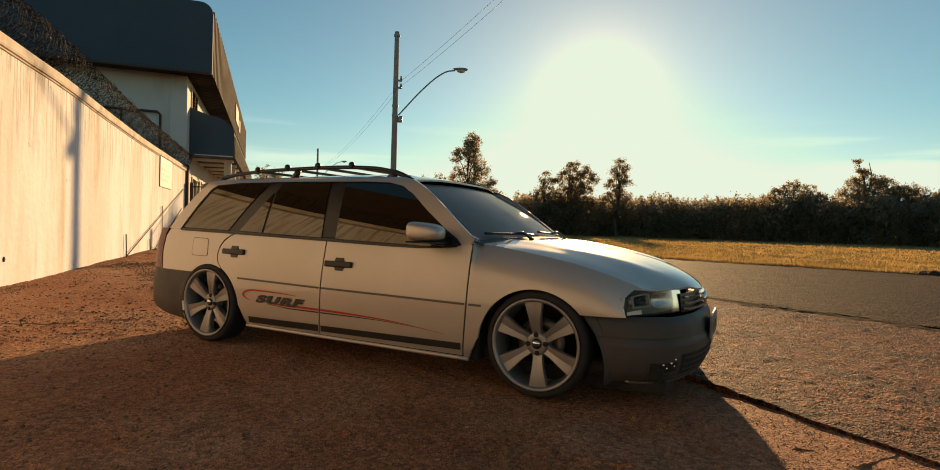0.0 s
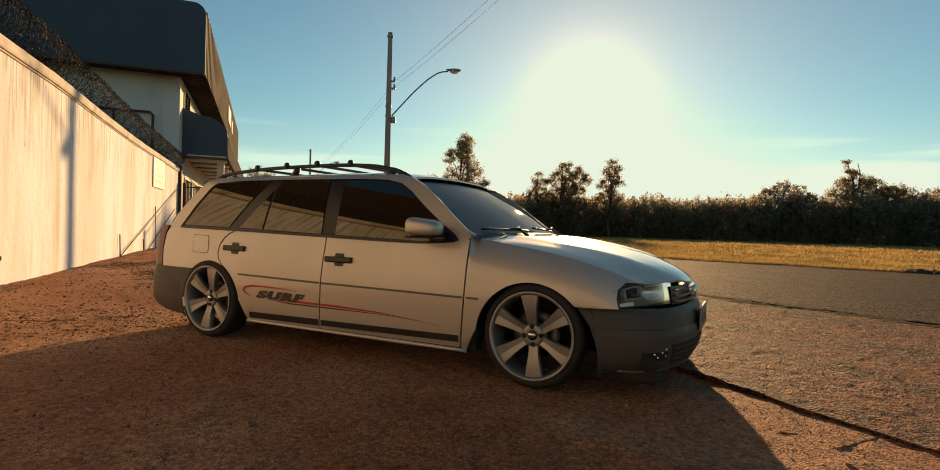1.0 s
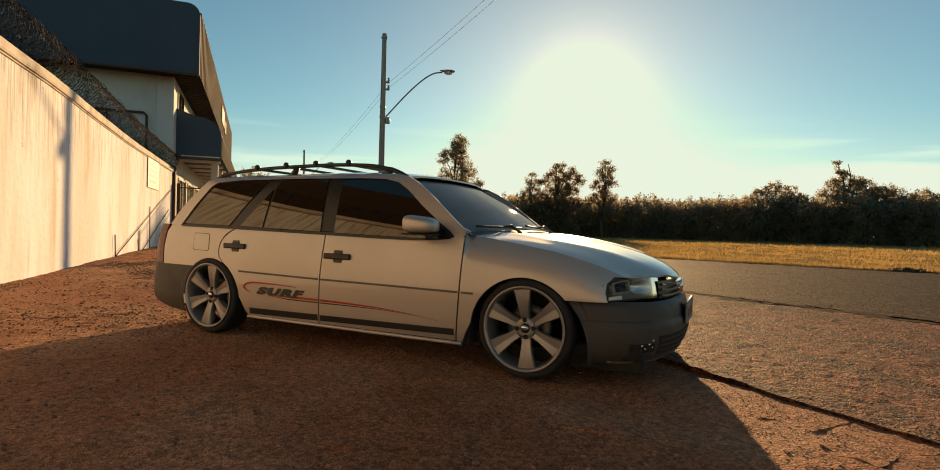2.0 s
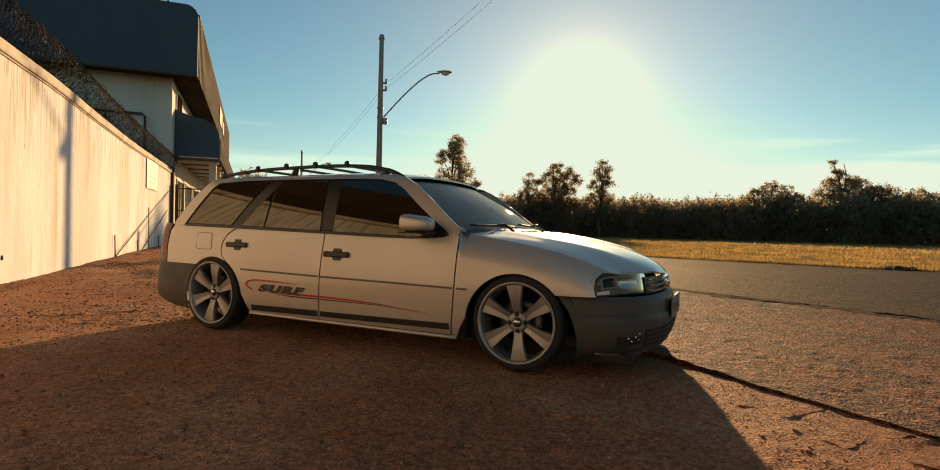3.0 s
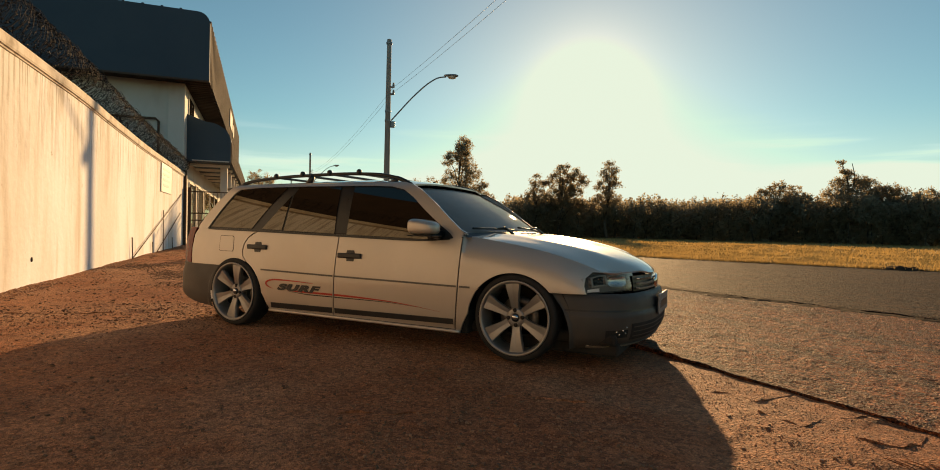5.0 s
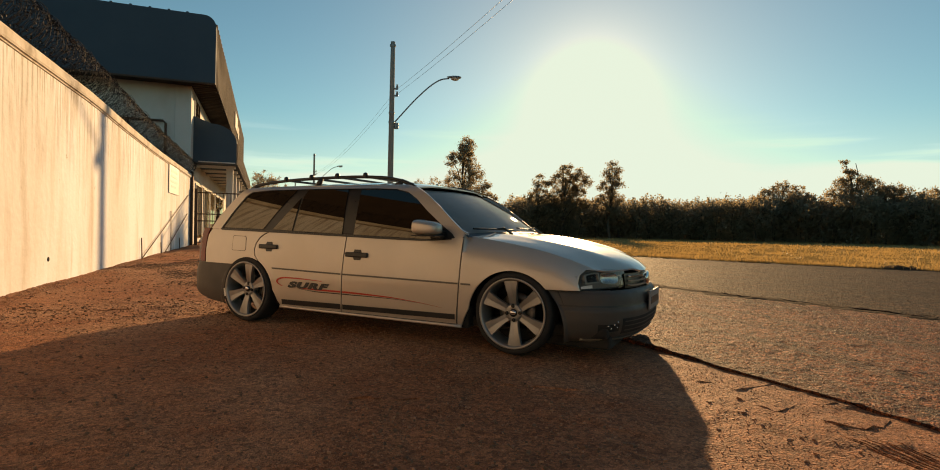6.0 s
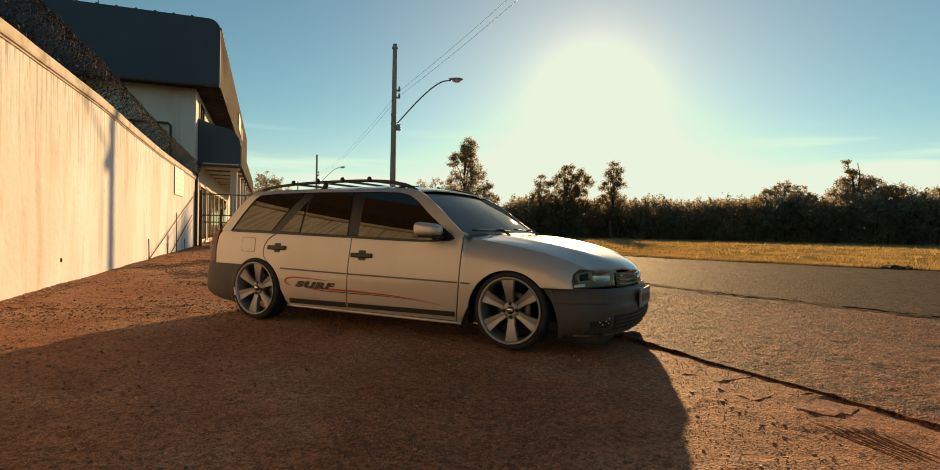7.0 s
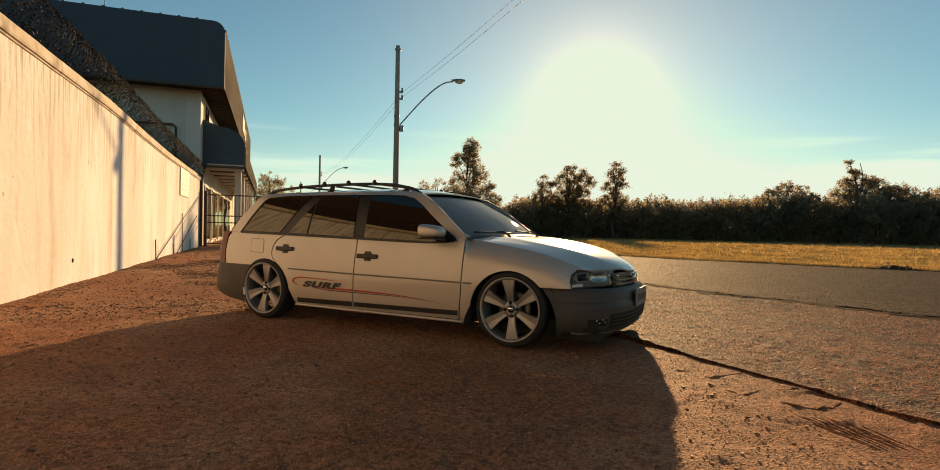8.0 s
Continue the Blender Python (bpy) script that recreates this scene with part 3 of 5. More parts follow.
def broken_edge(points, width, rise, seed):
    """A low ragged lip of lifted crust along a line."""
    bm = bmesh.new()
    px = curve([(i, p[0]) for i, p in enumerate(points)])
    py = curve([(i, p[1]) for i, p in enumerate(points)])
    n = 14 * (len(points) - 1)
    rows = []
    for i in range(n + 1):
        t = i / 14
        x, y = px(t), py(t)
        j = 0.03 * noise.noise(Vector((x * 11, y * 11, seed))) + 0.012 * noise.noise(Vector((x * 40, y * 40, seed)))
        w = width * (0.5 + 0.9 * abs(noise.noise(Vector((x * 7, y * 7, seed + 3))))) * math.sin(math.pi * (0.06 + 0.88 * i / n))
        rows.append([bm.verts.new((x + j - w, y + j, yard_bump(x + j - w, y + j) - 0.004)), bm.verts.new((x + j - w * 0.4, y + j, yard_bump(x, y) + max(0.0, rise * (0.35 + 1.3 * noise.noise(Vector((x * 14, y * 14, seed))))))),
                     bm.verts.new((x + j + w * 2.2, y + j + 0.5 * w, yard_bump(x + j + w * 2.2, y + j + 0.5 * w) - 0.004))])
    for a, b in zip(rows, rows[1:]):
        for k in range(2):
            bm.faces.new((a[k], a[k + 1], b[k + 1], b[k]))
    return tagged(link("crack", bm, YARD, m=STREET), "ragged crack in the worn yard surface", "crack", group="cracks in the yard", kind="structure")


broken_edge([(0.96, -2.25), (1.11, -2.35), (1.12, -2.52), (1.41, -2.49)], 0.034, 0.011, 1)
broken_edge([(0.97, -2.66), (1.05, -2.87), (1.2, -2.82), (1.42, -2.86)], 0.036, 0.012, 2)
broken_edge([(1.09, -2.93), (1.1, -3.05), (1.17, -3.18), (1.41, -3.12)], 0.034, 0.011, 3)
broken_edge([(-3.9, 1.69), (-3.2, 1.45), (-2.51, 1.31), (-1.7, 1.58), (-1.0, 1.7)], 0.02, 0.012, 4)
broken_edge([(-0.9, -2.1), (-0.5, -2.2), (-0.1, -2.05), (0.3, -2.3)], 0.025, 0.012, 5)
for k in range(9):
    bm = bmesh.new()
    a = Vector((0.99 + 0.021 * k + 0.005 * math.sin(5 * k), -3.20 - 0.02 * k + 0.03 * math.sin(3 * k), 0.0015))
    b = a + Vector((-0.05, -0.42 + 0.015 * k, 0))
    add_tube(bm, [Vector((p.x, p.y, yard_bump(p.x, p.y) + 0.001)) for p in [a.lerp(b, i / 10) + Vector((0.006 * noise.noise(Vector((i, k, 0))), 0, 0)) for i in range(11)]], [0.0035 * (1 + 0.5 * noise.noise(Vector((i * 0.9, k, 5)))) * math.sin(math.pi * (0.08 + 0.84 * i / 10)) for i in range(11)], 6)
    tagged(link("rut_ridge", bm, YARD, m=STREET), "thin ridge of dirt left by a tyre tread", "rut", group="tyre ruts", kind="structure")


# ---- yard wall ----
WALL_X = -4.0
wall_top = curve([(-24, 2.95), (0, 2.95), (5.5, 2.945), (8.5, 2.86), (12.5, 2.78), (19.2, 2.765), (25, 2.765)])
bm = bmesh.new()
add_grid(bm, lambda u, v: Vector((WALL_X + 0.006 * noise.noise(Vector((0, u * 60, v * 3))), -24 + 43.2 * u, -0.1 + (wall_top(-24 + 43.2 * u) - 0.05) * v)), 120, 8, flip=True)
bmesh.ops.reverse_faces(bm, faces=bm.faces)
thicken(bm, (-0.2, 0, 0))
wall = tagged(link("wall_yard", bm, PLASTER, m=STREET), "tall stained cream plaster yard wall in sunlight", "wall", kind="structure")
wall.data.update()
# the coping: a moulded cap with a drip groove, worn along its edge
cap = ((-0.26, -0.15), (-0.26, -0.01), (-0.24, 0.0), (0.03, 0.0), (0.047, -0.012), (0.05, -0.03), (0.05, -0.125), (0.042, -0.15), (0.02, -0.152), (0.018, -0.175), (-0.01, -0.18))
bm = bmesh.new()
rows = []
for k in range(217):
    y = -24 + 43.2 * k / 216
    rows.append([bm.verts.new((WALL_X + x + 0.004 * noise.noise(Vector((x * 9, y * 2.2, z * 9))), y, wall_top(y) + z + 0.005 * noise.noise(Vector((y * 1.7, x * 3, 5))))) for x, z in cap])
for a, b in zip(rows, rows[1:]):
    for k in range(len(cap) - 1):
        bm.faces.new((a[k], a[k + 1], b[k + 1], b[k]))
bm.faces.new(rows[0][::-1])
bm.faces.new(rows[-1])
bmesh.ops.recalc_face_normals(bm, faces=bm.faces)
part("coping", bm, COPING, wall, "weathered concrete coping")
bm = bmesh.new()
add_box(bm, (WALL_X - 0.14, 19.2, -0.1), (WALL_X + 0.10, 19.45, 2.84), 0.01)
part("end_post", bm, RUST, wall, "dark steel end post")

# concertina wire on the wall
bm = bmesh.new()
pts = []
turns, R = 200, 0.29
for k in range(turns * 14):
    a = 2 * math.pi * k / 14
    y = -6 + 25.4 * k / (turns * 14)
    wob = 1 + 0.12 * math.sin(k * 0.37) + 0.08 * math.sin(k * 1.31)
    pts.append((WALL_X - 0.1 + R * wob * math.cos(a), y + 0.05 * math.sin(a * 0.5), wall_top(y) + R + R * wob * math.sin(a)))
add_tube(bm, pts, 0.0030, 4)
coil = thing("razor_wire", "dark coil of razor wire along the wall top", "wire", STREET)
part("coil", bm, WIRE, coil)
bm = bmesh.new()
pts = []
for k in range(turns * 14):
    a = -2 * math.pi * k / 14 + 1.0
    y = -6 + 25.4 * k / (turns * 14)
    pts.append((WALL_X - 0.1 + R * 0.95 * math.cos(a), y, wall_top(y) + R + R * 0.95 * math.sin(a)))
add_tube(bm, pts, 0.0030, 4)
part("coil", bm, WIRE, coil)
verts, faces = [], []
rng = np.random.default_rng(8)
for k in range(9000):
    a, y = rng.uniform(0, 6.283), rng.uniform(-5.5, 19.3)
    c = np.array((WALL_X - 0.1 + R * math.cos(a), y, wall_top(y) + R + R * math.sin(a)))
    for s in (-1, 1):
        d = rng.normal(size=3)
        d *= 0.032 / np.linalg.norm(d)
        e = np.cross(d, rng.normal(size=3))
        e *= 0.010 / np.linalg.norm(e)
        i = len(verts)
        verts += [tuple(c - e), tuple(c + e), tuple(c + s * d)]
        faces.append((i, i + 1, i + 2))
joined_mesh("barb", verts, faces, WIRE, coil)["kind"] = "stuff"

# a weep hole low in the wall
bm = bmesh.new()
add_lathe(bm, [(0.001, 0.0), (0.018, 0.0005), (0.024, -0.002), (0.026, -0.012)], 14, "y")
for vv in bm.verts:
    vv.co = Vector((WALL_X + vv.co.y + 0.010, 4.12 + vv.co.x, 0.318 + 1.25 * vv.co.z))
part("weep_hole", bm, DARK, wall, "small dark weep hole")

# faded notice on the wall
notice = thing("wall_sign", "faded pale blue notice board on the wall", "sign", STREET)
part("board", box((WALL_X + 0.012, 13.95, 1.75), (WALL_X + 0.03, 15.9, 2.60), 0.004), PANEL, notice)
for k, (y0, y1) in enumerate(((14.25, 15.6), (14.2, 15.5), (14.2, 15.65), (14.3, 15.3))):
    z = 2.44 - 0.16 * k
    part("text_bar", box((WALL_X + 0.03, y0, z - 0.035), (WALL_X + 0.034, y1, z + 0.035)), FADED, notice, "faded line of writing")


# ---- office building behind the wall ----
def ribbed(lo, hi, pitch, depth, axis_x, z0, z1):
    """Trapezoid-ribbed sheet standing from z0 to z1; runs along y at x = axis_x."""
    bm = bmesh.new()
    prof, y = [], lo
    while y < hi:
        for dy, dx in ((0, 0), (0.35, 0), (0.45, depth), (0.9, depth)):
            prof.append((axis_x + dx, min(hi, y + dy * pitch)))
        y += pitch
    prof.append((axis_x, hi))
    a = [bm.verts.new((x, yy, z0)) for x, yy in prof]
    b = [bm.verts.new((x, yy, z1)) for x, yy in prof]
    for i in range(len(prof) - 1):
        if (prof[i + 1][1] - prof[i][1]) > 1e-5 or prof[i][0] != prof[i + 1][0]:
            bm.faces.new((a[i], a[i + 1], b[i + 1], b[i]))
    return bm


building = thing("office_building", "white two-storey building with deep blue metal fascia", "building", STREET)
BX, BY, BL = -4.05, 19.5, 29.0          # the near right corner, and the length along the street
bm = bmesh.new()
add_box(bm, (BX - 16, BY, -0.1), (BX, BY + BL, 6.2))
part("wall", bm, WHITEWALL, building, "white painted wall")
part("corner_pilaster", box((BX - 0.55, BY - 0.06, -0.1), (BX + 0.02, BY, 6.18), 0.01), WHITEWALL, building)
# upper fascia: smooth blue front with a rounded upper corner, ribbed side
FX, FY, F0, F1 = -3.12, 18.5, 6.17, 8.70
bm = bmesh.new()
prof = [(FX - 20, F0), (FX, F0)] + [(FX - 0.42 + 0.42 * math.cos(radians(a)), F1 - 0.42 + 0.42 * math.sin(radians(a))) for a in range(0, 91, 10)] + [(FX - 20, F1)]
face = bm.faces.new([bm.verts.new((x, FY, z)) for x, z in prof])
r = bmesh.ops.extrude_face_region(bm, geom=[face])
for vv in r["geom"]:
    if isinstance(vv, bmesh.types.BMVert):
        vv.co.y += 0.35
bmesh.ops.recalc_face_normals(bm, faces=bm.faces)
fascia = part("front_fascia", bm, BLUE_METAL, building, "smooth dark blue sheet fascia with rounded corner")
for k in range(18):
    x = FX - 1.0 - k * 0.62
    bm = bmesh.new()
    add_lathe(bm, [(0.001, 0.085), (0.045, 0.075), (0.055, 0.0)], 8, "z", (x, FY + 0.15, F1))
    part("roof_bolt", bm, BLUE_METAL, fascia)
part("side_fascia", ribbed(FY + 0.35, BY + BL + 0.8, 0.60, 0.10, FX - 0.10, F0, F1 - 0.12), SOFFIT, building, "ribbed sheet metal side fascia")
bm = ribbed(FY, BY + BL + 0.8, 0.36, 0.07, 0, 0, 0.9)
for vv in bm.verts:
    vv.co = Vector((FX - 0.02 - vv.co.z, vv.co.y, F0 + 0.02 + vv.co.x))
part("soffit", bm, SOFFIT, building, "ribbed soffit under the overhang")
part("soffit_front", box((FX - 20, FY + 0.1, F0 + 0.03), (FX - 0.9, BY + 0.05, F0 + 0.06)), SOFFIT, building)
part("roof", box((BX - 16, FY + 0.4, F1 - 0.35), (FX - 0.5, BY + BL + 0.7, F1 - 0.25)), BLUE_METAL, building, "flat metal roof")
part("drip_edge", box((FX - 20, FY - 0.02, F0 - 0.06), (FX, FY + 0.08, F0)), RUST, building, "rusty lower edge of the fascia")
for k, (y0, y1, z0, z1) in enumerate(((33, 36, 6.9, 7.9), (37, 38.2, 6.8, 7.6))):
    part("letter_bar", box((FX + 0.005, y0, z0), (FX + 0.05, y1, z1), 0.01), WHITEWALL, building, "pale raised sign shape")
part("roof_mast", tube([(-7.2, FY + 0.3, F1), (-7.2, FY + 0.3, F1 + 0.6)], 0.02, 6), GALV, building, "thin mast on the roof")
# rounded canopy over the ground floor walk
CX, CY, C0, C1 = -2.42, 20.4, 3.33, 4.95
bm = bmesh.new()
prof = [(BX, C0), (CX, C0)] + [(CX - 0.95 + 0.95 * math.cos(radians(a)), C1 - 0.75 + 0.75 * math.sin(radians(a)) ) for a in range(0, 91, 9)] + [(BX, C1 + 0.25)]
face = bm.faces.new([bm.verts.new((x, CY, z)) for x, z in prof])
r = bmesh.ops.extrude_face_region(bm, geom=[face])
for vv in r["geom"]:
    if isinstance(vv, bmesh.types.BMVert):
        vv.co.y += 22
bmesh.ops.recalc_face_normals(bm, faces=bm.faces)
part("canopy", bm, BLUE_METAL, building, "dark blue rounded canopy")
part("canopy_gutter", box((BX + 0.2, CY - 0.04, C0 + 0.02), (CX - 0.05, CY, C0 + 0.06), 0.005), WHITEWALL, building, "pale lower trim")
for k in range(9):
    y = CY + 0.9 + 2.3 * k
    part("canopy_beam", box((BX + 0.02, y, C0 - 0.12), (CX - 0.08, y + 0.09, C0 - 0.004), 0.006), WHITEWALL, building, "pale beam under the canopy")
part("canopy_side", ribbed(CY, CY + 22, 0.28, 0.03, CX + 0.003, C0, C1 - 0.75), SOFFIT, building, "ribbed sheet on the canopy side")
for k in range(6):
    y = 22.0 + 3.4 * k
    part("column", box((-2.9, y, -0.1), (-2.62, y + 0.28, C0), 0.01), WHITEWALL, building, "white square column")
# dark glazing added to darken the wall under the canopy, between the columns
for k in range(5):
    y = 21.2 + 3.4 * k
    w = part("window", box((BX + 0.005, y, 0.12), (BX + 0.05, y + 2.6, 2.55), 0.01), WHITEWALL, building, "tall dark glazing in a white frame, added between the columns")
    part("pane", box((BX + 0.05, y + 0.08, 0.2), (BX + 0.056, y + 1.26, 2.47)), SIDE_GLASS, w)
    part("pane", box((BX + 0.05, y + 1.34, 0.2), (BX + 0.056, y + 2.52, 2.47)), SIDE_GLASS, w)
for k in range(4):
    y = 20.6 + 5.5 * k
    w = part("window", box((BX + 0.005, y, 5.05), (BX + 0.05, y + 1.8, 6.0), 0.01), WHITEWALL, building, "upper window in a pale frame")
    part("pane", box((BX + 0.05, y + 0.08, 5.13), (BX + 0.056, y + 0.86, 5.92)), SIDE_GLASS, w)
    part("pane", box((BX + 0.05, y + 0.94, 5.13), (BX + 0.056, y + 1.72, 5.92)), SIDE_GLASS, w)
# rusty pipe bracket on the gable
bm = bmesh.new()
add_tube(bm, [(BX - 3.6, BY - 0.12, 4.75), (BX - 0.95, BY - 0.12, 4.75), (BX - 0.85, BY - 0.12, 4.65), (BX - 0.85, BY - 0.12, 2.5)], 0.045, 8)
part("pipe", bm, RUST, building, "rusty drain pipe")
part("pipe_stub", tube([(BX - 2.1, BY - 0.12, 4.75), (BX - 2.1, BY - 0.12, 4.3)], 0.035, 8), RUST, building)

# unseen dark wall added behind the yard wall to darken the window reflections
bm = box((-9.2, -24, -0.1), (-9.0, 8, 9.5))
tagged(link("wall_unseen_dark", bm, SOFFIT, m=STREET), "plain dark wall, unseen, added for the window reflections", "wall", kind="structure")

# ---- yard gate at the end of the wall ----
gate = thing("metal_gate", "dark iron bar gate closing the yard end", "gate", STREET)
part("gate_post", box((WALL_X + 0.15, 19.2, 0), (WALL_X + 0.27, 19.32, 2.2), 0.01), RUST, gate)
part("gate_post", box((WALL_X + 3.9, 19.2, 0), (WALL_X + 4.02, 19.32, 2.2), 0.01), RUST, gate)
for z in (0.12, 0.95, 1.22, 2.05):
    part("rail", tube([(WALL_X + 0.27, 19.26, z), (WALL_X + 3.9, 19.26, z)], 0.022, 8), RUST, gate)
for k in range(27):
    x = WALL_X + 0.40 + 0.13 * k
    part("bar", tube([(x, 19.26, 0.12), (x, 19.26, 2.05)], 0.009, 6), RUST, gate)
# stakes by the wall, and rods leaning on it in place of cast shadows
for y, hgt in ((14.3, 1.2), (10.0, 0.48), (12.6, 0.30), (16.2, 0.35)):
    stake = thing("iron_stake", "short dark iron stake standing against the wall", "stake", STREET, group="stakes along the wall")
    part("shaft", tube([(WALL_X + 0.05, y, -0.05), (WALL_X + 0.035, y, hgt)], 0.014, 6), RUST, stake)
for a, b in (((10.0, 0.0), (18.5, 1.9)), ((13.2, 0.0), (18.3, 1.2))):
    rod = thing("shadow_line_rod", "thin dark rod standing in for a shadow line on the wall", "rod", STREET)
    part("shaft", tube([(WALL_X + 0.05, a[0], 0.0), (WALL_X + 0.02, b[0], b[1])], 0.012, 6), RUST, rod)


# ---- utility poles, wires, lamps ----
def lamp_pole(across, along, height):
    p = thing("utility_pole", "tall concrete utility pole with a street lamp arm", "utility pole", STREET @ pose(across, along, 0, 0, 0, 0), group="poles along the street")
    bm = bmesh.new()
    n = 9
    add_tube(bm, [(0, 0, -0.3 + (height + 0.3) * k / n) for k in range(n + 1)], [0.142 - 0.047 * k / n for k in range(n + 1)], 12)
    part("pole", bm, CONCRETE, p)
    for z in (height - 2.0, height - 2.3):
        part("insulator_bracket", box((-0.05, -0.06, z - 0.03), (0.26, 0.06, z + 0.03), 0.01), GALV, p)
        bm = bmesh.new()
        add_lathe(bm, [(0.001, 0.16), (0.05, 0.15), (0.03, 0.1), (0.055, 0.06), (0.04, 0.0), (0.001, 0)], 10, "z", (0.22, 0, z + 0.03))
        part("insulator", bm, CONCRETE, p)
    for z in (5.35, 5.75, height - 0.2):
        bm = bmesh.new()
        add_lathe(bm, [(0.13, 0), (0.134, 0.05), (0.13, 0.08)], 14, "z", (0, 0, z))
        part("band", bm, GALV, p)
    part("fuse_box", box((0.12, -0.09, 5.12), (0.30, 0.09, 5.38), 0.02), GALV, p)
    arm = []
    arm_rise = curve([(0, 0), (1.05, 1.22), (1.73, 1.85), (2.1, 2.07), (2.42, 2.14)])
    for k in range(17):
        t = k / 16
        arm.append((0.15 + 2.42 * t, 0, 5.42 + arm_rise(2.42 * t)))
    part("lamp_arm", tube(arm, 0.03, 10), GALV, p, "curved steel lamp arm")
    bm = bmesh.new()
    secs = [(-0.28, 0.03), (-0.2, 0.07), (0, 0.12), (0.22, 0.13), (0.36, 0.08), (0.40, 0.01)]
    rings = [[bm.verts.new((2.75 + s, r * math.cos(a), 7.64 + 0.55 * r * math.sin(a) + 0.06 * s)) for a in [k * math.pi / 6 for k in range(12)]] for s, r in secs]
    for a, b in zip(rings, rings[1:]):
        for k in range(12):
            bm.faces.new((a[k], a[(k + 1) % 12], b[(k + 1) % 12], b[k])).smooth = True
    head = part("lamp_head", bm, GALV, p, "oval grey lamp housing")
    bm = bmesh.new()
    bmesh.ops.create_uvsphere(bm, u_segments=12, v_segments=6, radius=0.13, matrix=pose(2.84, 0, 7.585) @ Matrix.Diagonal((1.6, 1, 0.75, 1)))
    part("lamp_glass", bm, FROSTED, head, "pale frosted lamp bowl")
    return p


POLE_X, POLE_Y, SPAN = 3.79, 19.1, 40.3
for k in (-1, 0, 1, 2):
    lamp_pole(POLE_X, POLE_Y + SPAN * k, 8.85)
for dx, z in ((0.20, 6.72), (0.26, 6.56)):
    for k in (-1, 0, 1):
        w = thing("power_line", "thin sagging overhead power cable between poles", "cable", STREET, group="overhead cables")
        ys = [POLE_Y + SPAN * (k + t / 24) for t in range(25)]
        bm = tube([(POLE_X + dx, y, z + 0.1 - 4 * 0.55 * ((y - POLE_Y - SPAN * k) / SPAN) * (1 - (y - POLE_Y - SPAN * k) / SPAN)) for y in ys], 0.005, 5)
        part("cable", bm, CABLE, w)


# ---- trees and woods ----
def tree(x, y, height, clumps, leaves, size, seed, label, spread=0.14, trunk=0.2):
    """clumps: (across, up, radius) as shares of the height."""
    rng = np.random.default_rng(seed)
    t = thing("tree", label, "tree", pose(x, y, 0))
    bm = bmesh.new()
    top = max(c[1] for c in clumps) * height
    n = 8
    path = [Vector((0.25 * math.sin(k * 1.1 + seed), 0.2 * math.cos(k * 1.3 + seed), -0.2 + top * k / n)) for k in range(n + 1)]
    add_tube(bm, path, [trunk * (1 - 0.85 * k / n) for k in range(n + 1)], 8)
    pts = []
    for cx, cz, cr in clumps:
        c = Vector((cx * height, rng.uniform(-0.1, 0.1) * height, cz * height))
        f = path[min(n, max(1, int(c.z / top * n * 0.7)))]
        mid = f.lerp(c, 0.5) + Vector((0, 0, 0.05 * height))
        add_tube(bm, [f, mid, c], [trunk * 0.4, trunk * 0.22, trunk * 0.08], 6)
        m = max(150, int(1.5 * leaves * cr * cr / sum(k[2] ** 2 for k in clumps)))
        # many small sprays inside each clump leave gaps between them
        k = max(5, int(m / 30))
        d = rng.normal(size=(k, 3))
        d = d / np.linalg.norm(d, axis=1)[:, None] * (rng.uniform(0.1, 1, k) ** 0.45)[:, None] * cr * height
        d[:, 2] *= 0.85
        for s in d:
            tip = c + Vector(s)
            add_tube(bm, [c, c.lerp(tip, 0.6) + Vector((0, 0, 0.02 * height)), tip], [trunk * 0.07, trunk * 0.05, trunk * 0.02], 3, caps=False)
            pts.append(np.array(tip) + rng.normal(size=(m // k, 3)) * max(0.16, spread * cr * height) * np.array([1, 1, 0.8]))
    part("trunk", bm, BARK, t)
    leaf_mesh("crown", np.concatenate(pts), size * 0.7, LEAF, t, seed)
    return t


def from_eye(bearing, dist):
    return 2.76 - math.sin(radians(bearing)) * dist, -4.43 + math.cos(radians(bearing)) * dist


EUC = ((-0.01, 0.94, 0.065), (0.05, 0.88, 0.085), (-0.06, 0.85, 0.085), (0.09, 0.79, 0.10), (-0.09, 0.76, 0.10), (0.01, 0.70, 0.11), (0.13, 0.62, 0.095), (-0.12, 0.58, 0.095),
       (0.03, 0.54, 0.10), (0.19, 0.48, 0.10), (-0.19, 0.46, 0.11), (0.09, 0.42, 0.12), (-0.07, 0.40, 0.12), (0.25, 0.35, 0.11), (-0.26, 0.33, 0.11))
RAGGED = ((0.05, 0.90, 0.09), (0.17, 0.84, 0.10), (-0.09, 0.82, 0.09), (0.26, 0.74, 0.09), (0.06, 0.74, 0.12), (-0.20, 0.72, 0.08), (0.17, 0.63, 0.12), (-0.06, 0.62, 0.12), (-0.26, 0.56, 0.08),
          (0.06, 0.52, 0.13), (-0.14, 0.46, 0.13), (0.20, 0.45, 0.12))
SLIM = ((0.01, 0.93, 0.06), (0.07, 0.85, 0.075), (-0.06, 0.83, 0.07), (0.02, 0.75, 0.085), (0.10, 0.69, 0.075), (-0.08, 0.67, 0.075), (0.02, 0.60, 0.09), (0.08, 0.51, 0.09), (-0.06, 0.49, 0.09), (0.02, 0.40, 0.11))
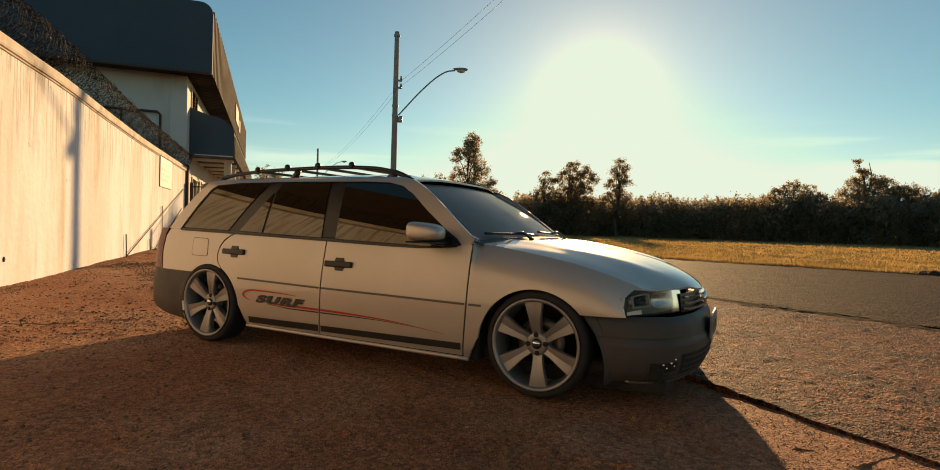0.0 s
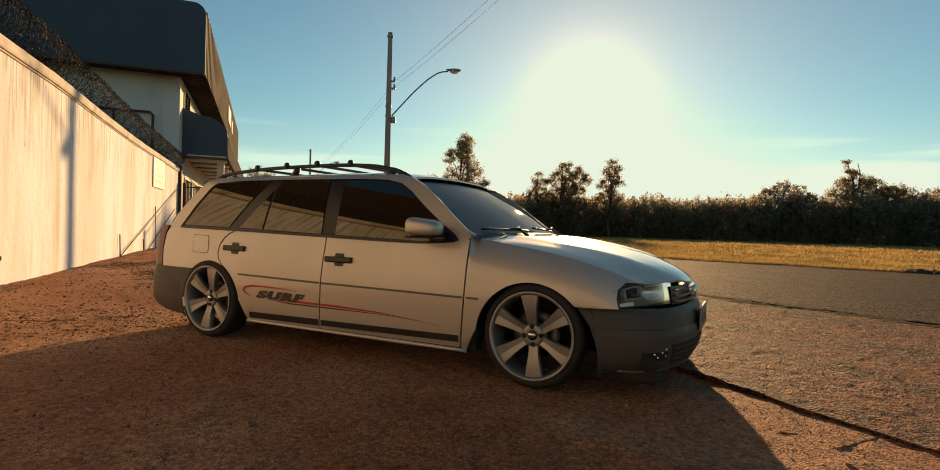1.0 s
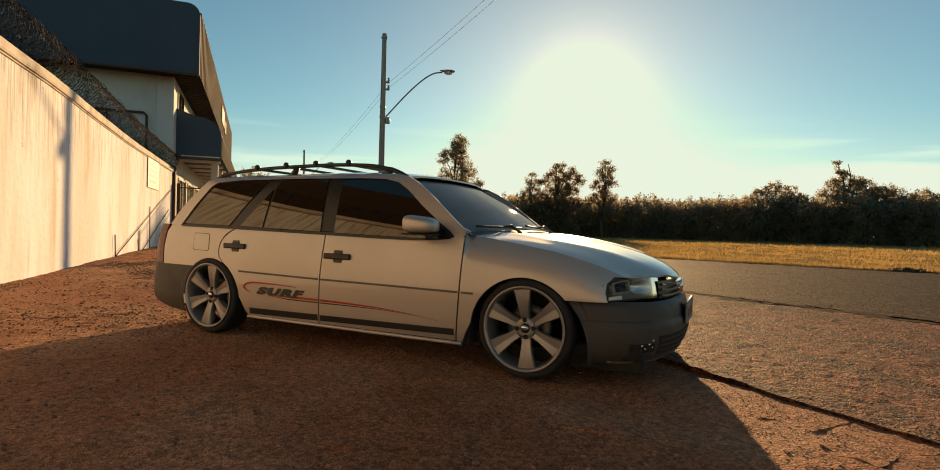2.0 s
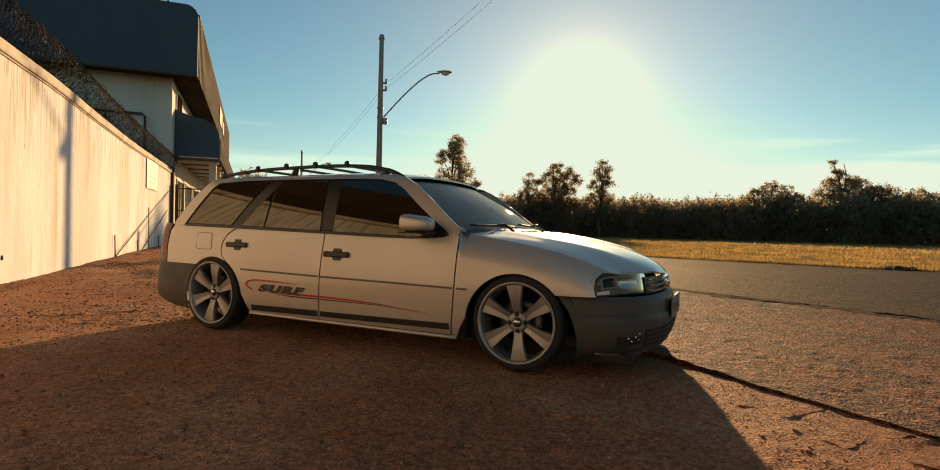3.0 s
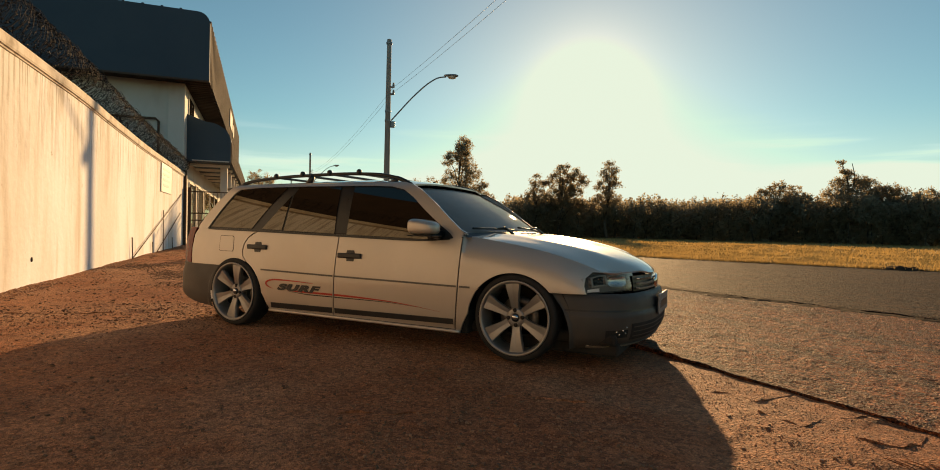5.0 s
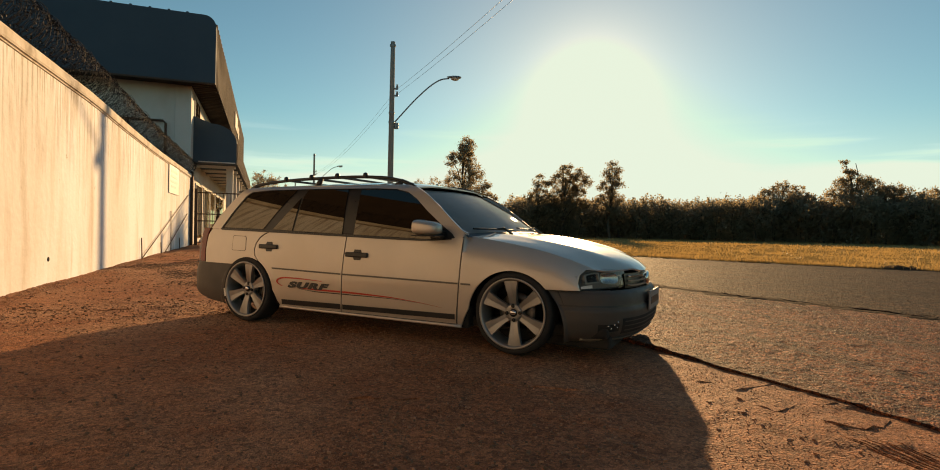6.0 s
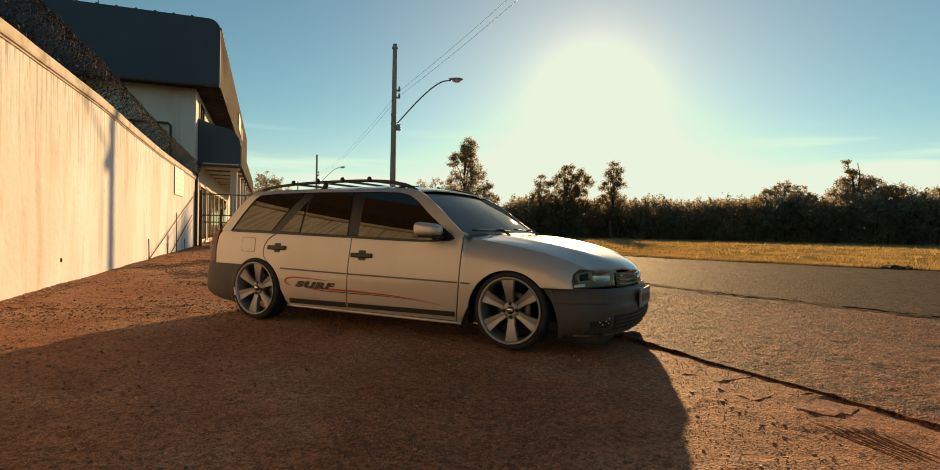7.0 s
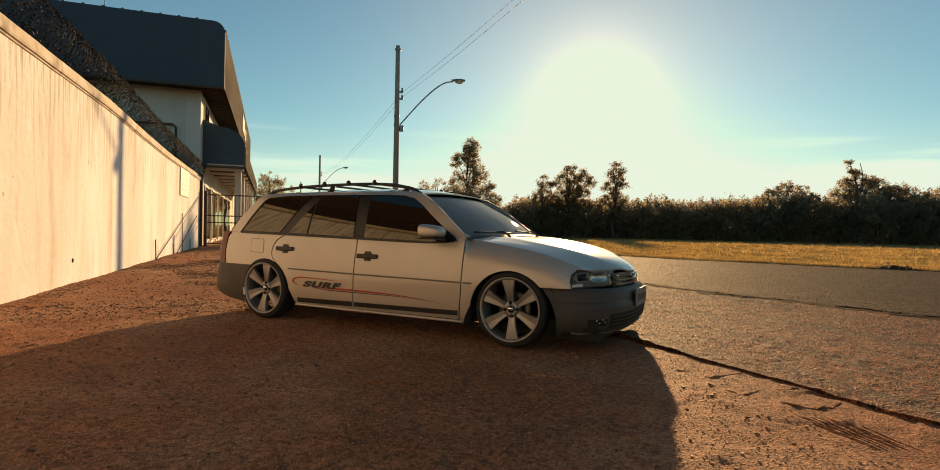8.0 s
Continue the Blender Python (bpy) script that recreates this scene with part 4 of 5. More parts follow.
ROUND = ((0, 0.82, 0.14), (0.17, 0.76, 0.13), (-0.17, 0.74, 0.13), (0.30, 0.66, 0.11), (-0.30, 0.64, 0.11), (0.1, 0.60, 0.17), (-0.12, 0.58, 0.17), (0.22, 0.48, 0.16), (-0.22, 0.46, 0.16), (0, 0.42, 0.18))
SPIRE = ((-0.10, 0.96, 0.03), (-0.07, 0.88, 0.05), (-0.03, 0.81, 0.07), (0.07, 0.74, 0.10), (-0.10, 0.70, 0.11), (0.18, 0.68, 0.10), (0.30, 0.60, 0.10), (0.05, 0.60, 0.15), (-0.18, 0.56, 0.13), (0.20, 0.50, 0.15), (0.0, 0.44, 0.16), (-0.24, 0.42, 0.13))
for b, d, hgt, shape, n, s, lab in (
        (27.5, 62, 11.2, EUC, 12000, 0.13, "tall airy eucalyptus with a tapering crown"),
        (24.7, 60, 4.2, SLIM, 160, 0.08, "thin almost bare young tree"),
        (30.6, 66, 7.7, ROUND, 1500, 0.13, "low bushy tree behind the car"),
        (32.2, 68, 7.3, ROUND, 1200, 0.13, "low bushy tree behind the car"),
        (19.9, 68, 7.9, SLIM, 2400, 0.13, "slender tree rising from the hedge"),
        (17.3, 68, 9.0, RAGGED, 9000, 0.14, "broad ragged tree rising from the hedge"),
        (12.8, 68, 9.4, SLIM, 4200, 0.14, "slender tall tree rising from the hedge"),
        (-2.3, 76, 7.9, ROUND, 7000, 0.15, "round dark tree above the hedge"),
        (-7.6, 76, 9.7, SPIRE, 9000, 0.15, "dark tree with a pointed top above the hedge"),
        (-10.2, 76, 7.3, ROUND, 6000, 0.15, "round dark tree above the hedge"),
        (-12.9, 78, 6.8, ROUND, 6000, 0.15, "round dark tree above the hedge"),
        (-15.5, 80, 6.9, ROUND, 6000, 0.15, "round dark tree above the hedge"),
        (47.0, 75, 8.3, ROUND, 4000, 0.14, "round leafy tree beyond the yard gate"),
        (45.2, 90, 7.6, ROUND, 1500, 0.14, "low leafy tree beyond the yard gate")):
    x, y = from_eye(b, d)
    tree(x, y, hgt, shape, n, s, int(abs(b) * 10), lab)

# the long hedge of dense bush along the far side of the field
rng = np.random.default_rng(21)
cent, stems = [], bmesh.new()
for k in range(230):
    b = 30 - 62 * k / 229 + rng.normal(0, 0.2)
    d = 66 + 10 * (30 - b) / 60 + rng.uniform(0, 7)
    x, y = from_eye(b, d)
    hh = (4.6 if b > 0 else 5.0) * rng.uniform(0.72, 1.08)
    if b > 21:
        hh *= max(0.35, 1 - (b - 21) * 0.08)
    add_tube(stems, [(x, y, -0.1), (x + rng.normal(0, 0.3), y, hh * 0.5), (x + rng.normal(0, 0.6), y, hh * 0.9)], [0.09, 0.06, 0.02], 5, caps=False)
    m = 106
    c = np.stack([rng.normal(x, 0.95, m), rng.normal(y, 1.0, m), hh * rng.uniform(0, 1, m) ** 0.9], 1)
    for q in c:
        cent.append(q + rng.normal(size=(9, 3)) * 0.28)
    # thin shoots rise from the top in sprays
    for j in range(4):
        a = np.array((x + rng.normal(0, 1.0), y + rng.normal(0, 0.8), hh * 0.85))
        e = a + np.array((rng.normal(0, 0.35), rng.normal(0, 0.2), rng.uniform(0.5, 1.5)))
        add_tube(stems, [tuple(a), tuple((a + e) / 2 + rng.normal(0, 0.06, 3)), tuple(e)], [0.03, 0.02, 0.008], 3, caps=False)
        cent.append(a + (e - a) * rng.uniform(0.1, 1, (26, 1)) + rng.normal(size=(26, 3)) * 0.13)
# a darker thicket fills the foot of the hedge
rows_b = 30 - 64 * np.arange(2600) / 2599
fx, fy = from_eye(0, 0)
dist = 70 + 10 * (30 - rows_b) / 60 + rng.uniform(0, 3, 2600)
foot = np.stack([fx - np.sin(np.radians(rows_b)) * dist, fy + np.cos(np.radians(rows_b)) * dist, rng.uniform(0, 2.6, 2600)], 1)
cent.append((foot[:, None] + rng.normal(size=(2600, 14, 3)) * np.array((0.35, 0.35, 0.5))).reshape(-1, 3))
hedge_leaves = leaf_mesh("hedge", np.concatenate(cent), 0.135, LEAF, None, 22, 0.62)
tagged(hedge_leaves, "long dense hedge of dark wild bush", "hedge", kind="stuff")
part("stems", stems, BARK, hedge_leaves)


# ---- the parked estate car: x ahead, y to its left, z up ----
car = thing("car", "silver estate car with dark grey bumpers and large alloy wheels", "car")
half_width = curve([(-2.10, 0.60), (-2.0, 0.70), (-1.9, 0.745), (-1.7, 0.782), (-1.4, 0.803), (-0.9, 0.815), (0.0, 0.82), (0.8, 0.817), (1.25, 0.806),
                    (1.5, 0.785), (1.65, 0.752), (1.75, 0.70), (1.82, 0.63)])
tuck = curve([(0.10, -0.05), (0.165, -0.022), (0.22, -0.010), (0.32, -0.004), (0.46, 0.0), (0.56, -0.004), (0.66, -0.014), (0.74, -0.027), (0.79, -0.040), (0.82, -0.050),
              (0.95, -0.092), (1.08, -0.142), (1.14, -0.170), (1.165, -0.19), (1.185, -0.225)])

hood_edge_z = curve([(0.86, 0.790), (1.0, 0.772), (1.2, 0.742), (1.4, 0.705), (1.6, 0.650), (1.70, 0.612), (1.80, 0.570), (1.90, 0.54)])


def S(x, z):
    return half_width(x) + tuck(z) - (0.055 * max(0.0, (z - hood_edge_z(x) + 0.20) / 0.20) ** 2.0 if x > 0.86 and z < hood_edge_z(x) + 0.03 else 0.0)


def arc(cx, cz, r, a0, a1, n=18):
    return [(cx + r * math.cos(radians(a0 + (a1 - a0) * k / n)), cz + r * math.sin(radians(a0 + (a1 - a0) * k / n))) for k in range(n + 1)]


def side_patch(poly, left=False, off=0.0, fold=0.025, step=0.05, surface=S):
    """A panel of the flank cut out by an outline in x and z, laid on the body's curved side."""
    bm = bmesh.new()
    flat, _, tris = geometry.delaunay_2d_cdt([Vector(p) for p in poly], [], [list(range(len(poly)))], 1, 1e-6)[:3]
    vs = [bm.verts.new((p[0], 0, p[1])) for p in flat]
    for t in tris:
        bm.faces.new([vs[k] for k in t])
    for axis, k in ((Vector((1, 0, 0)), 0), (Vector((0, 0, 1)), 1)):
        lo, hi = min(p[k] for p in poly), max(p[k] for p in poly)
        n = int((hi - lo) / step)
        for i in range(1, n + 1):
            bmesh.ops.bisect_plane(bm, geom=bm.verts[:] + bm.edges[:] + bm.faces[:], plane_co=axis * (lo + (hi - lo) * i / (n + 1)), plane_no=axis, dist=1e-5)
    bmesh.ops.remove_doubles(bm, verts=bm.verts, dist=1e-5)
    sg = 1 if left else -1
    for vv in bm.verts:
        vv.co.y = sg * (surface(vv.co.x, vv.co.z) + off)
    bm.normal_update()
    for ff in bm.faces:
        ff.smooth = True
        if ff.normal.y * sg < 0:
            ff.normal_flip()
    if fold:
        old = set(bm.faces)
        thicken(bm, (0, -sg * fold, 0))
        for ff in bm.faces:
            if ff not in old:
                ff.smooth = False
    return bm


def flank(ob, left, surface=S):
    """Gives a panel the smooth normals of the body's side."""
    me, sg, e = ob.data, 1 if left else -1, 0.004
    me.update()
    out = [None] * len(me.loops)
    for p in me.polygons:
        for li in p.loop_indices:
            if p.use_smooth:
                x, _, z = me.vertices[me.loops[li].vertex_index].co
                out[li] = Vector((-(surface(x + e, z) - surface(x - e, z)) / (2 * e), sg, -(surface(x, z + e) - surface(x, z - e)) / (2 * e))).normalized()
            else:
                out[li] = p.normal
    me.normals_split_custom_set(out)
    return ob


def pane_curve(x, z):
    """The even barrel curve of the side glass."""
    return 0.82 - 0.012 * (x - 0.2) ** 2 - 0.315 * (z - 0.817) - 0.42 * (z - 0.817) ** 2


def strip(line, width, left=False, off=0.004, height=0.004):
    """A slim raised strip along a line of the flank."""
    up = [(x, z + width / 2) for x, z in line]
    dn = [(x, z - width / 2) for x, z in reversed(line)]
    return side_patch(up + dn, left, off, height, 0.3)


FA, RA, AZ, AR = 1.234, -1.234, 0.252, 0.304
belt = curve([(-1.8, 0.795), (-1.0, 0.782), (-0.2, 0.765), (0.5, 0.752), (0.85, 0.775)])


def beltline(x0, x1, n=14):
    return [(x0 + (x1 - x0) * k / n, belt(x0 + (x1 - x0) * k / n)) for k in range(n + 1)]


G = 0.0045
fender = ([(0.821 + G, 0.165), (0.841 + G, 0.46), (0.853 + G, 0.70), (0.858, 0.788)] + [(x, hood_edge_z(x)) for x in (0.95, 1.05, 1.15, 1.25, 1.35, 1.45, 1.55, 1.62, 1.68, 1.73, 1.765)]
          + [(1.70, 0.588), (1.665, 0.55), (1.662, 0.50), (1.676, 0.456), (1.60, 0.455), (1.47, 0.455)]
          + arc(FA - 0.008, AZ, AR + 0.008, 40.6, 174, 56) + [(0.902, 0.262), (0.878, 0.212), (0.858, 0.165)])
front_door = [(0.821 - G, 0.172), (0.841 - G, 0.46), (0.853 - G, 0.70), (0.852, 0.776)] + beltline(0.84, -0.17 + G, 16) + [(-0.17 + G, 0.70), (-0.186 + G, 0.467), (-0.196 + G, 0.172)]
rear_door = ([(-0.196 - G, 0.172), (-0.186 - G, 0.467), (-0.17 - G, 0.70)] + beltline(-0.17 - G, -0.99, 14)
             + [(-1.05, 0.755), (-1.10, 0.722), (-1.135, 0.675), (-1.148, 0.62), (-1.138, 0.575), (-1.11, 0.545)] + arc(RA, AZ, AR + 0.006, 63, 8, 24) + [(-0.905, 0.262), (-0.875, 0.21), (-0.848, 0.172)])
quarter = ([(-0.995, 0.784)] + beltline(-1.0, -1.76, 10) + [(-1.80, 0.74), (-1.815, 0.62), (-1.805, 0.49), (-1.60, 0.49), (-1.46, 0.49)]
           + arc(RA, AZ, AR, 128.5, 66, 30) + [(-1.118, 0.545), (-1.147, 0.573), (-1.158, 0.62), (-1.145, 0.679), (-1.108, 0.730), (-1.054, 0.765)])
# the roof side with its A and D pillars, one open loop round the side windows
upper = ([(0.860, 0.790), (0.878, 0.792), (0.75, 0.89), (0.605, 1.005), (0.463, 1.105), (0.375, 1.150), (0.29, 1.170), (0.0, 1.176), (-0.6, 1.180), (-1.1, 1.176), (-1.40, 1.166), (-1.48, 1.150),
          (-1.60, 1.03), (-1.72, 0.89), (-1.78, 0.797)] + [(-1.64, 0.793)]
         + [(-1.625, 0.81), (-1.53, 0.95), (-1.42, 1.095), (-1.37, 1.128), (-1.13, 1.143), (-0.6, 1.147), (0.0, 1.143), (0.20, 1.135), (0.31, 1.112), (0.40, 1.06), (0.52, 0.965), (0.66, 0.865), (0.755, 0.805), (0.785, 0.775), (0.765, 0.757), (0.84, 0.77)])

tail_lamp = [(-1.795, 0.80), (-1.815, 0.745), (-1.828, 0.62), (-1.815, 0.492), (-1.93, 0.492), (-1.955, 0.62), (-1.90, 0.80)]
glass_front = [(-0.115, 0.775), (0.62, 0.758), (0.745, 0.79), (0.66, 0.855), (0.52, 0.97), (0.40, 1.064), (0.31, 1.108), (0.20, 1.128), (0.0, 1.136), (-0.145, 1.138)]
glass_rear = [(-0.23, 0.778), (-0.275, 1.138), (-0.60, 1.141), (-0.70, 1.141), (-0.735, 1.08), (-0.745, 0.792)]
glass_vent = [(-0.765, 0.793), (-0.757, 1.07), (-0.81, 1.005), (-0.985, 0.80)]
glass_quarter = [(-1.10, 0.80), (-1.615, 0.808), (-1.525, 0.945), (-1.415, 1.09), (-1.365, 1.122), (-1.13, 1.137), (-0.83, 1.140), (-0.96, 0.985)]
frame_band = [(0.79, 0.768), (0.72, 0.835), (0.54, 0.965), (0.42, 1.065), (0.32, 1.118), (0.20, 1.140), (0.0, 1.148), (-0.6, 1.152), (-1.13, 1.148), (-1.37, 1.132), (-1.425, 1.10),
              (-1.54, 0.95), (-1.635, 0.81), (-1.64, 0.79)] + beltline(-1.63, 0.60, 20)[1:] + [(0.70, 0.757)]

for left in (False, True):
    fen = flank(part("fender", side_patch(fender, left, 0, 0.014, 0.03), PAINT, car, "silver front wing"), left)
    fd = flank(part("front_door", side_patch(front_door, left, 0, 0.014), PAINT, car, "silver front door"), left)
    rd = flank(part("rear_door", side_patch(rear_door, left, 0, 0.014), PAINT, car, "silver rear door"), left)
    flank(part("rear_quarter", side_patch(quarter, left, 0, 0.014), PAINT, car, "silver rear wing"), left)
    shell = [(0.855, 0.15), (0.90, 0.30), (0.90, 0.765), (0.86, 0.782), (-1.70, 0.785), (-1.70, 0.50), (-1.47, 0.50)] + arc(RA, AZ, AR + 0.014, 130, 5, 20) + [(-0.86, 0.19), (-0.845, 0.15)]
    part("inner_shell", side_patch(shell, left, -0.016, 0), DARK, car, "dark seams between panels")
    part("sill", tube([(x, (1 if left else -1) * (S(x, 0.165) + 0.006), 0.157 + 0.004 * (0.86 - x) / 1.7) for x in [-0.845 + 1.705 * k / 20 for k in range(21)]], 0.011, 10), PAINT, car, "pale sill strip")
    flank(part("roof_side", side_patch(upper, left, 0.0, 0.02), PAINT, car, "silver roof side with pillars"), left)
    part("window_surround", side_patch(frame_band, left, -0.016, 0), BLACK, car, "black window surround")
    for name, poly, owner in (("front_window", glass_front, fd), ("rear_window", glass_rear, rd), ("vent_window", glass_vent, rd), ("quarter_window", glass_quarter, car)):
        flank(part(name, side_patch(poly, left, -0.010, 0.004), SIDE_GLASS, owner, "dark tinted window"), left, pane_curve)
    part("belt_seal", strip(beltline(-1.62, 0.76, 20), 0.014, left, 0.004, 0.012), BLACK, car)
    part("side_moulding", strip([(0.83, 0.456), (0.3, 0.462), (-0.18, 0.466)], 0.012, left, 0.004, 0.006), MOULD, fd, "slim side moulding")
    part("side_moulding", strip([(-0.20, 0.466), (-0.6, 0.472), (-0.93, 0.477)], 0.012, left, 0.004, 0.006), MOULD, rd, "slim side moulding")
    part("side_moulding", strip([(0.855, 0.456), (0.93, 0.455)], 0.012, left, 0.003, 0.006), MOULD, fen)
    part("lower_band", strip([(0.81, 0.221), (0.3, 0.216), (-0.183, 0.211)], 0.038, left, 0.002, 0.003), BLACK_DECAL, fd, "dark lower stripe")
    part("lower_band", strip([(-0.205, 0.211), (-0.5, 0.207), (-0.825, 0.203)], 0.042, left, 0.002, 0.003), BLACK_DECAL, rd, "dark lower stripe")
    part("mirror_sail", side_patch([(0.58, 0.748), (0.765, 0.757), (0.785, 0.775), (0.755, 0.803), (0.69, 0.85), (0.64, 0.86)], left, -0.004, 0.01), BLACK, fd, "black mirror base panel")
    part("tail_lamp", side_patch(tail_lamp, left, 0.002), RED_LENS, car, "red wraparound tail lamp")
    sg = 1 if left else -1
    # door handles: a recessed dark cup and a pull
    for owner, x0, z0 in ((fd, -0.045, 0.622), (rd, -0.98, 0.655)):
        h = part("door_handle", side_patch([(x0 - 0.045, z0), (x0 - 0.03, z0 - 0.04), (x0 + 0.03, z0 - 0.04), (x0 + 0.045, z0), (x0 + 0.03, z0 + 0.04), (x0 - 0.03, z0 + 0.04)], left, 0.003, 0.006), BLACK, owner, "black plastic door handle")
        bm = bmesh.new()
        y = sg * (S(x0, z0) + 0.018)
        add_box(bm, (x0 - 0.11, min(y, y - sg * 0.022), z0 - 0.019), (x0 + 0.10, max(y, y - sg * 0.022), z0 + 0.019), 0.008)
        part("pull", bm, BLACK, h)
    # mirror
    mir = part("door_mirror", bmesh.new(), PAINT, fd, "silver door mirror")
    bm = bmesh.new()
    bmesh.ops.create_uvsphere(bm, u_segments=24, v_segments=14, radius=1.0)
    for vv in bm.verts:
        c = vv.co.copy()
        for k in range(3):
            c[k] = math.copysign(abs(c[k]) ** 0.58, c[k])
        vv.co = Vector((0.625 + c.x * 0.105, sg * (0.895 + c.y * (0.085 - 0.02 * max(0, c.x))), 0.840 + c.z * 0.052 * (1 - 0.14 * c.x) - 0.006 * c.x))
    for ff in bm.faces:
        ff.smooth = True
    bm.to_mesh(mir.data)
    bm.free()
    part("mirror_arm", tube([(0.68, sg * 0.765, 0.79), (0.665, sg * 0.83, 0.795), (0.65, sg * 0.90, 0.80)], [0.035, 0.028, 0.022], 10), BLACK, mir)
    part("mirror_skirt", box((0.535, sg * 0.895 - 0.07, 0.780), (0.725, sg * 0.895 + 0.07, 0.789), 0.004), BLACK, mir)

# fuel flap on the right flank
flap = [(-1.435, 0.725), (-1.425, 0.735), (-1.285, 0.733), (-1.272, 0.72), (-1.262, 0.625), (-1.272, 0.612), (-1.42, 0.612), (-1.432, 0.622)]
cx, cz = -1.348, 0.673
part("flap_gap", side_patch([(cx + (x - cx) * 1.055, cz + (z - cz) * 1.06) for x, z in flap], False, 0.0008, 0), BLACK, car, "dark gap round the fuel flap")
part("fuel_flap", side_patch(flap, False, 0.0022, 0.001), PAINT, car, "silver fuel flap")

# flank graphic: red swoosh and lettering
swoosh = curve([(-0.66, -0.100), (-0.195, -0.100), (0.227, -0.108), (0.5, -0.126), (0.72, -0.151)])
for left in (False, True):
    own = [o for o in car.children if o.name.startswith("rear_door")][1 if left else 0], [o for o in car.children if o.name.startswith("front_door")][1 if left else 0]
    for owner, x0, x1 in ((own[0], -0.64, -0.197), (own[1], -0.182, 0.71)):
        for dz, wd, mt in ((0.0, 0.014, RED_DECAL), (-0.017, 0.008, BLACK_DECAL)):
            n = 16
            xs = [x0 + (x1 - x0) * k / n for k in range(n + 1)]
            taper = [max(0.08, 1 - max(0.0, x + 0.1) / 0.78) * min(1.0, 0.15 + (x + 0.66) * 4) for x in xs]
            mid = [0.428 + dz * tp + swoosh(x) for x, tp in zip(xs, taper)]
            poly = [(x, m + wd * tp / 2) for x, m, tp in zip(xs, mid, taper)] + [(x, m - wd * tp / 2) for x, m, tp in reversed(list(zip(xs, mid, taper)))]
            part("swoosh", side_patch(poly, left, 0.003, 0, 0.3), mt, owner, "tapering painted stripe")
    bm = bmesh.new()
    rows = []
    for k in range(25):
        a = radians(40 + 225 * k / 24)
        wd = 0.014 * math.sin(math.pi * min(1, 0.05 + k / 24)) ** 0.7
        cx_ = 0.115 if a > math.pi / 2 else 0.50
        p = (-0.765 + cx_ * math.cos(a), 0.372 + 0.040 * math.sin(a))
        q = (-0.765 + (cx_ - 1.4 * wd) * math.cos(a), 0.372 + (0.040 - wd) * math.sin(a))
        rows.append([bm.verts.new((x, (1 if left else -1) * (S(x, z) + 0.003), z)) for x, z in (p, q)])
    for a, b in zip(rows, rows[1:]):
        bm.faces.new((a[0], b[0], b[1], a[1]) if left else (a[0], a[1], b[1], b[0]))
    part("swoosh", bm, RED_DECAL, own[0], "red curved stripe")
cu = bpy.data.curves.new("lettering", "FONT")
cu.body, cu.size, cu.shear, cu.extrude, cu.offset = "SURF", 0.100, 0.30, 0.0012, 0.0062
cu.space_character = 1.2
cu.materials.append(BLACK_DECAL)
lettering = new("lettering", cu)
lettering.parent = [o for o in car.children if o.name.startswith("rear_door")][0]
lettering.matrix_basis = Matrix.Translation((-0.745, -(S(-0.5, 0.36) + 0.0045), 0.331)) @ pose(0, 0, 0, 90, 0, 0) @ Matrix.Diagonal((1.56, 0.66, 1, 1))
lettering["label"] = "bold slanted dark lettering"


# ---- bonnet, windscreen, roof, tail ----
hood_edge_y = curve([(x, S(x, hood_edge_z(x)) - 0.003) for x in (0.865, 1.0, 1.2, 1.4, 1.5, 1.6, 1.7)] + [(1.78, 0.57), (1.90, 0.46)])
hood_mid_z = curve([(0.95, 0.806), (1.1, 0.800), (1.3, 0.778), (1.6, 0.724), (1.78, 0.672), (1.88, 0.628), (1.95, 0.575), (1.965, 0.548)])
nose_x = curve([(0.0, 1.958), (0.2, 1.940), (0.36, 1.895), (0.48, 1.845), (0.6, 1.765), (0.68, 1.70)])
cowl_x = curve([(0.0, 0.968), (0.3, 0.955), (0.55, 0.918), (0.72, 0.864)])


def hood_at(u, v):
    s = 2 * v - 1
    y = s * 0.72
    x0, x1 = cowl_x(abs(y)) + 0.015, nose_x(min(0.60, abs(s) * 0.60))
    x = x0 + (x1 - x0) * (1 - (1 - u) ** 1.25)
    ye = hood_edge_y(x)
    y = s * ye
    e = hood_edge_z(x)
    m = hood_mid_z(min(1.965, x + (1.958 - nose_x(min(0.6, abs(y)))) * u ** 3))
    k = abs(s)
    z = m + (max(e, 0.545) - m) * (0.35 * k ** 2 + 0.65 * k ** 5)
    z += 0.010 * math.exp(-((k - 0.62) / 0.12) ** 2) * min(1, (1 - u) * 3)
    return Vector((x, y, z))


bm = bmesh.new()
add_grid(bm, hood_at, 34, 40)
thicken(bm, (-0.004, 0, -0.010))
bonnet = part("bonnet", bm, PAINT, car, "silver bonnet")
roof_z = curve([(-1.50, 1.165), (-1.2, 1.200), (-0.7, 1.222), (-0.2, 1.226), (0.2, 1.208), (0.40, 1.178), (0.47, 1.155)])


def roof_at(u, v):
    s = 2 * v - 1
    x = -1.49 + u * (1.895 - 0.073 * abs(s) ** 2.2)
    ye = S(x, 1.172) + 0.002
    ez = 1.172 - 0.006 * abs(x + 0.4) - 0.02 * max(0, u - 0.9) * 10 - 0.012 * max(0, 0.07 - u) * 14
    return Vector((x, s * ye, ez + (roof_z(x) - ez) * (1 - abs(s) ** 2.6)))


bm = bmesh.new()
add_grid(bm, roof_at, 40, 24)
bmesh.ops.reverse_faces(bm, faces=[f for f in bm.faces if f.normal.z < 0])
thicken(bm, (0, 0, -0.012))
part("roof", bm, PAINT, car, "silver roof skin")


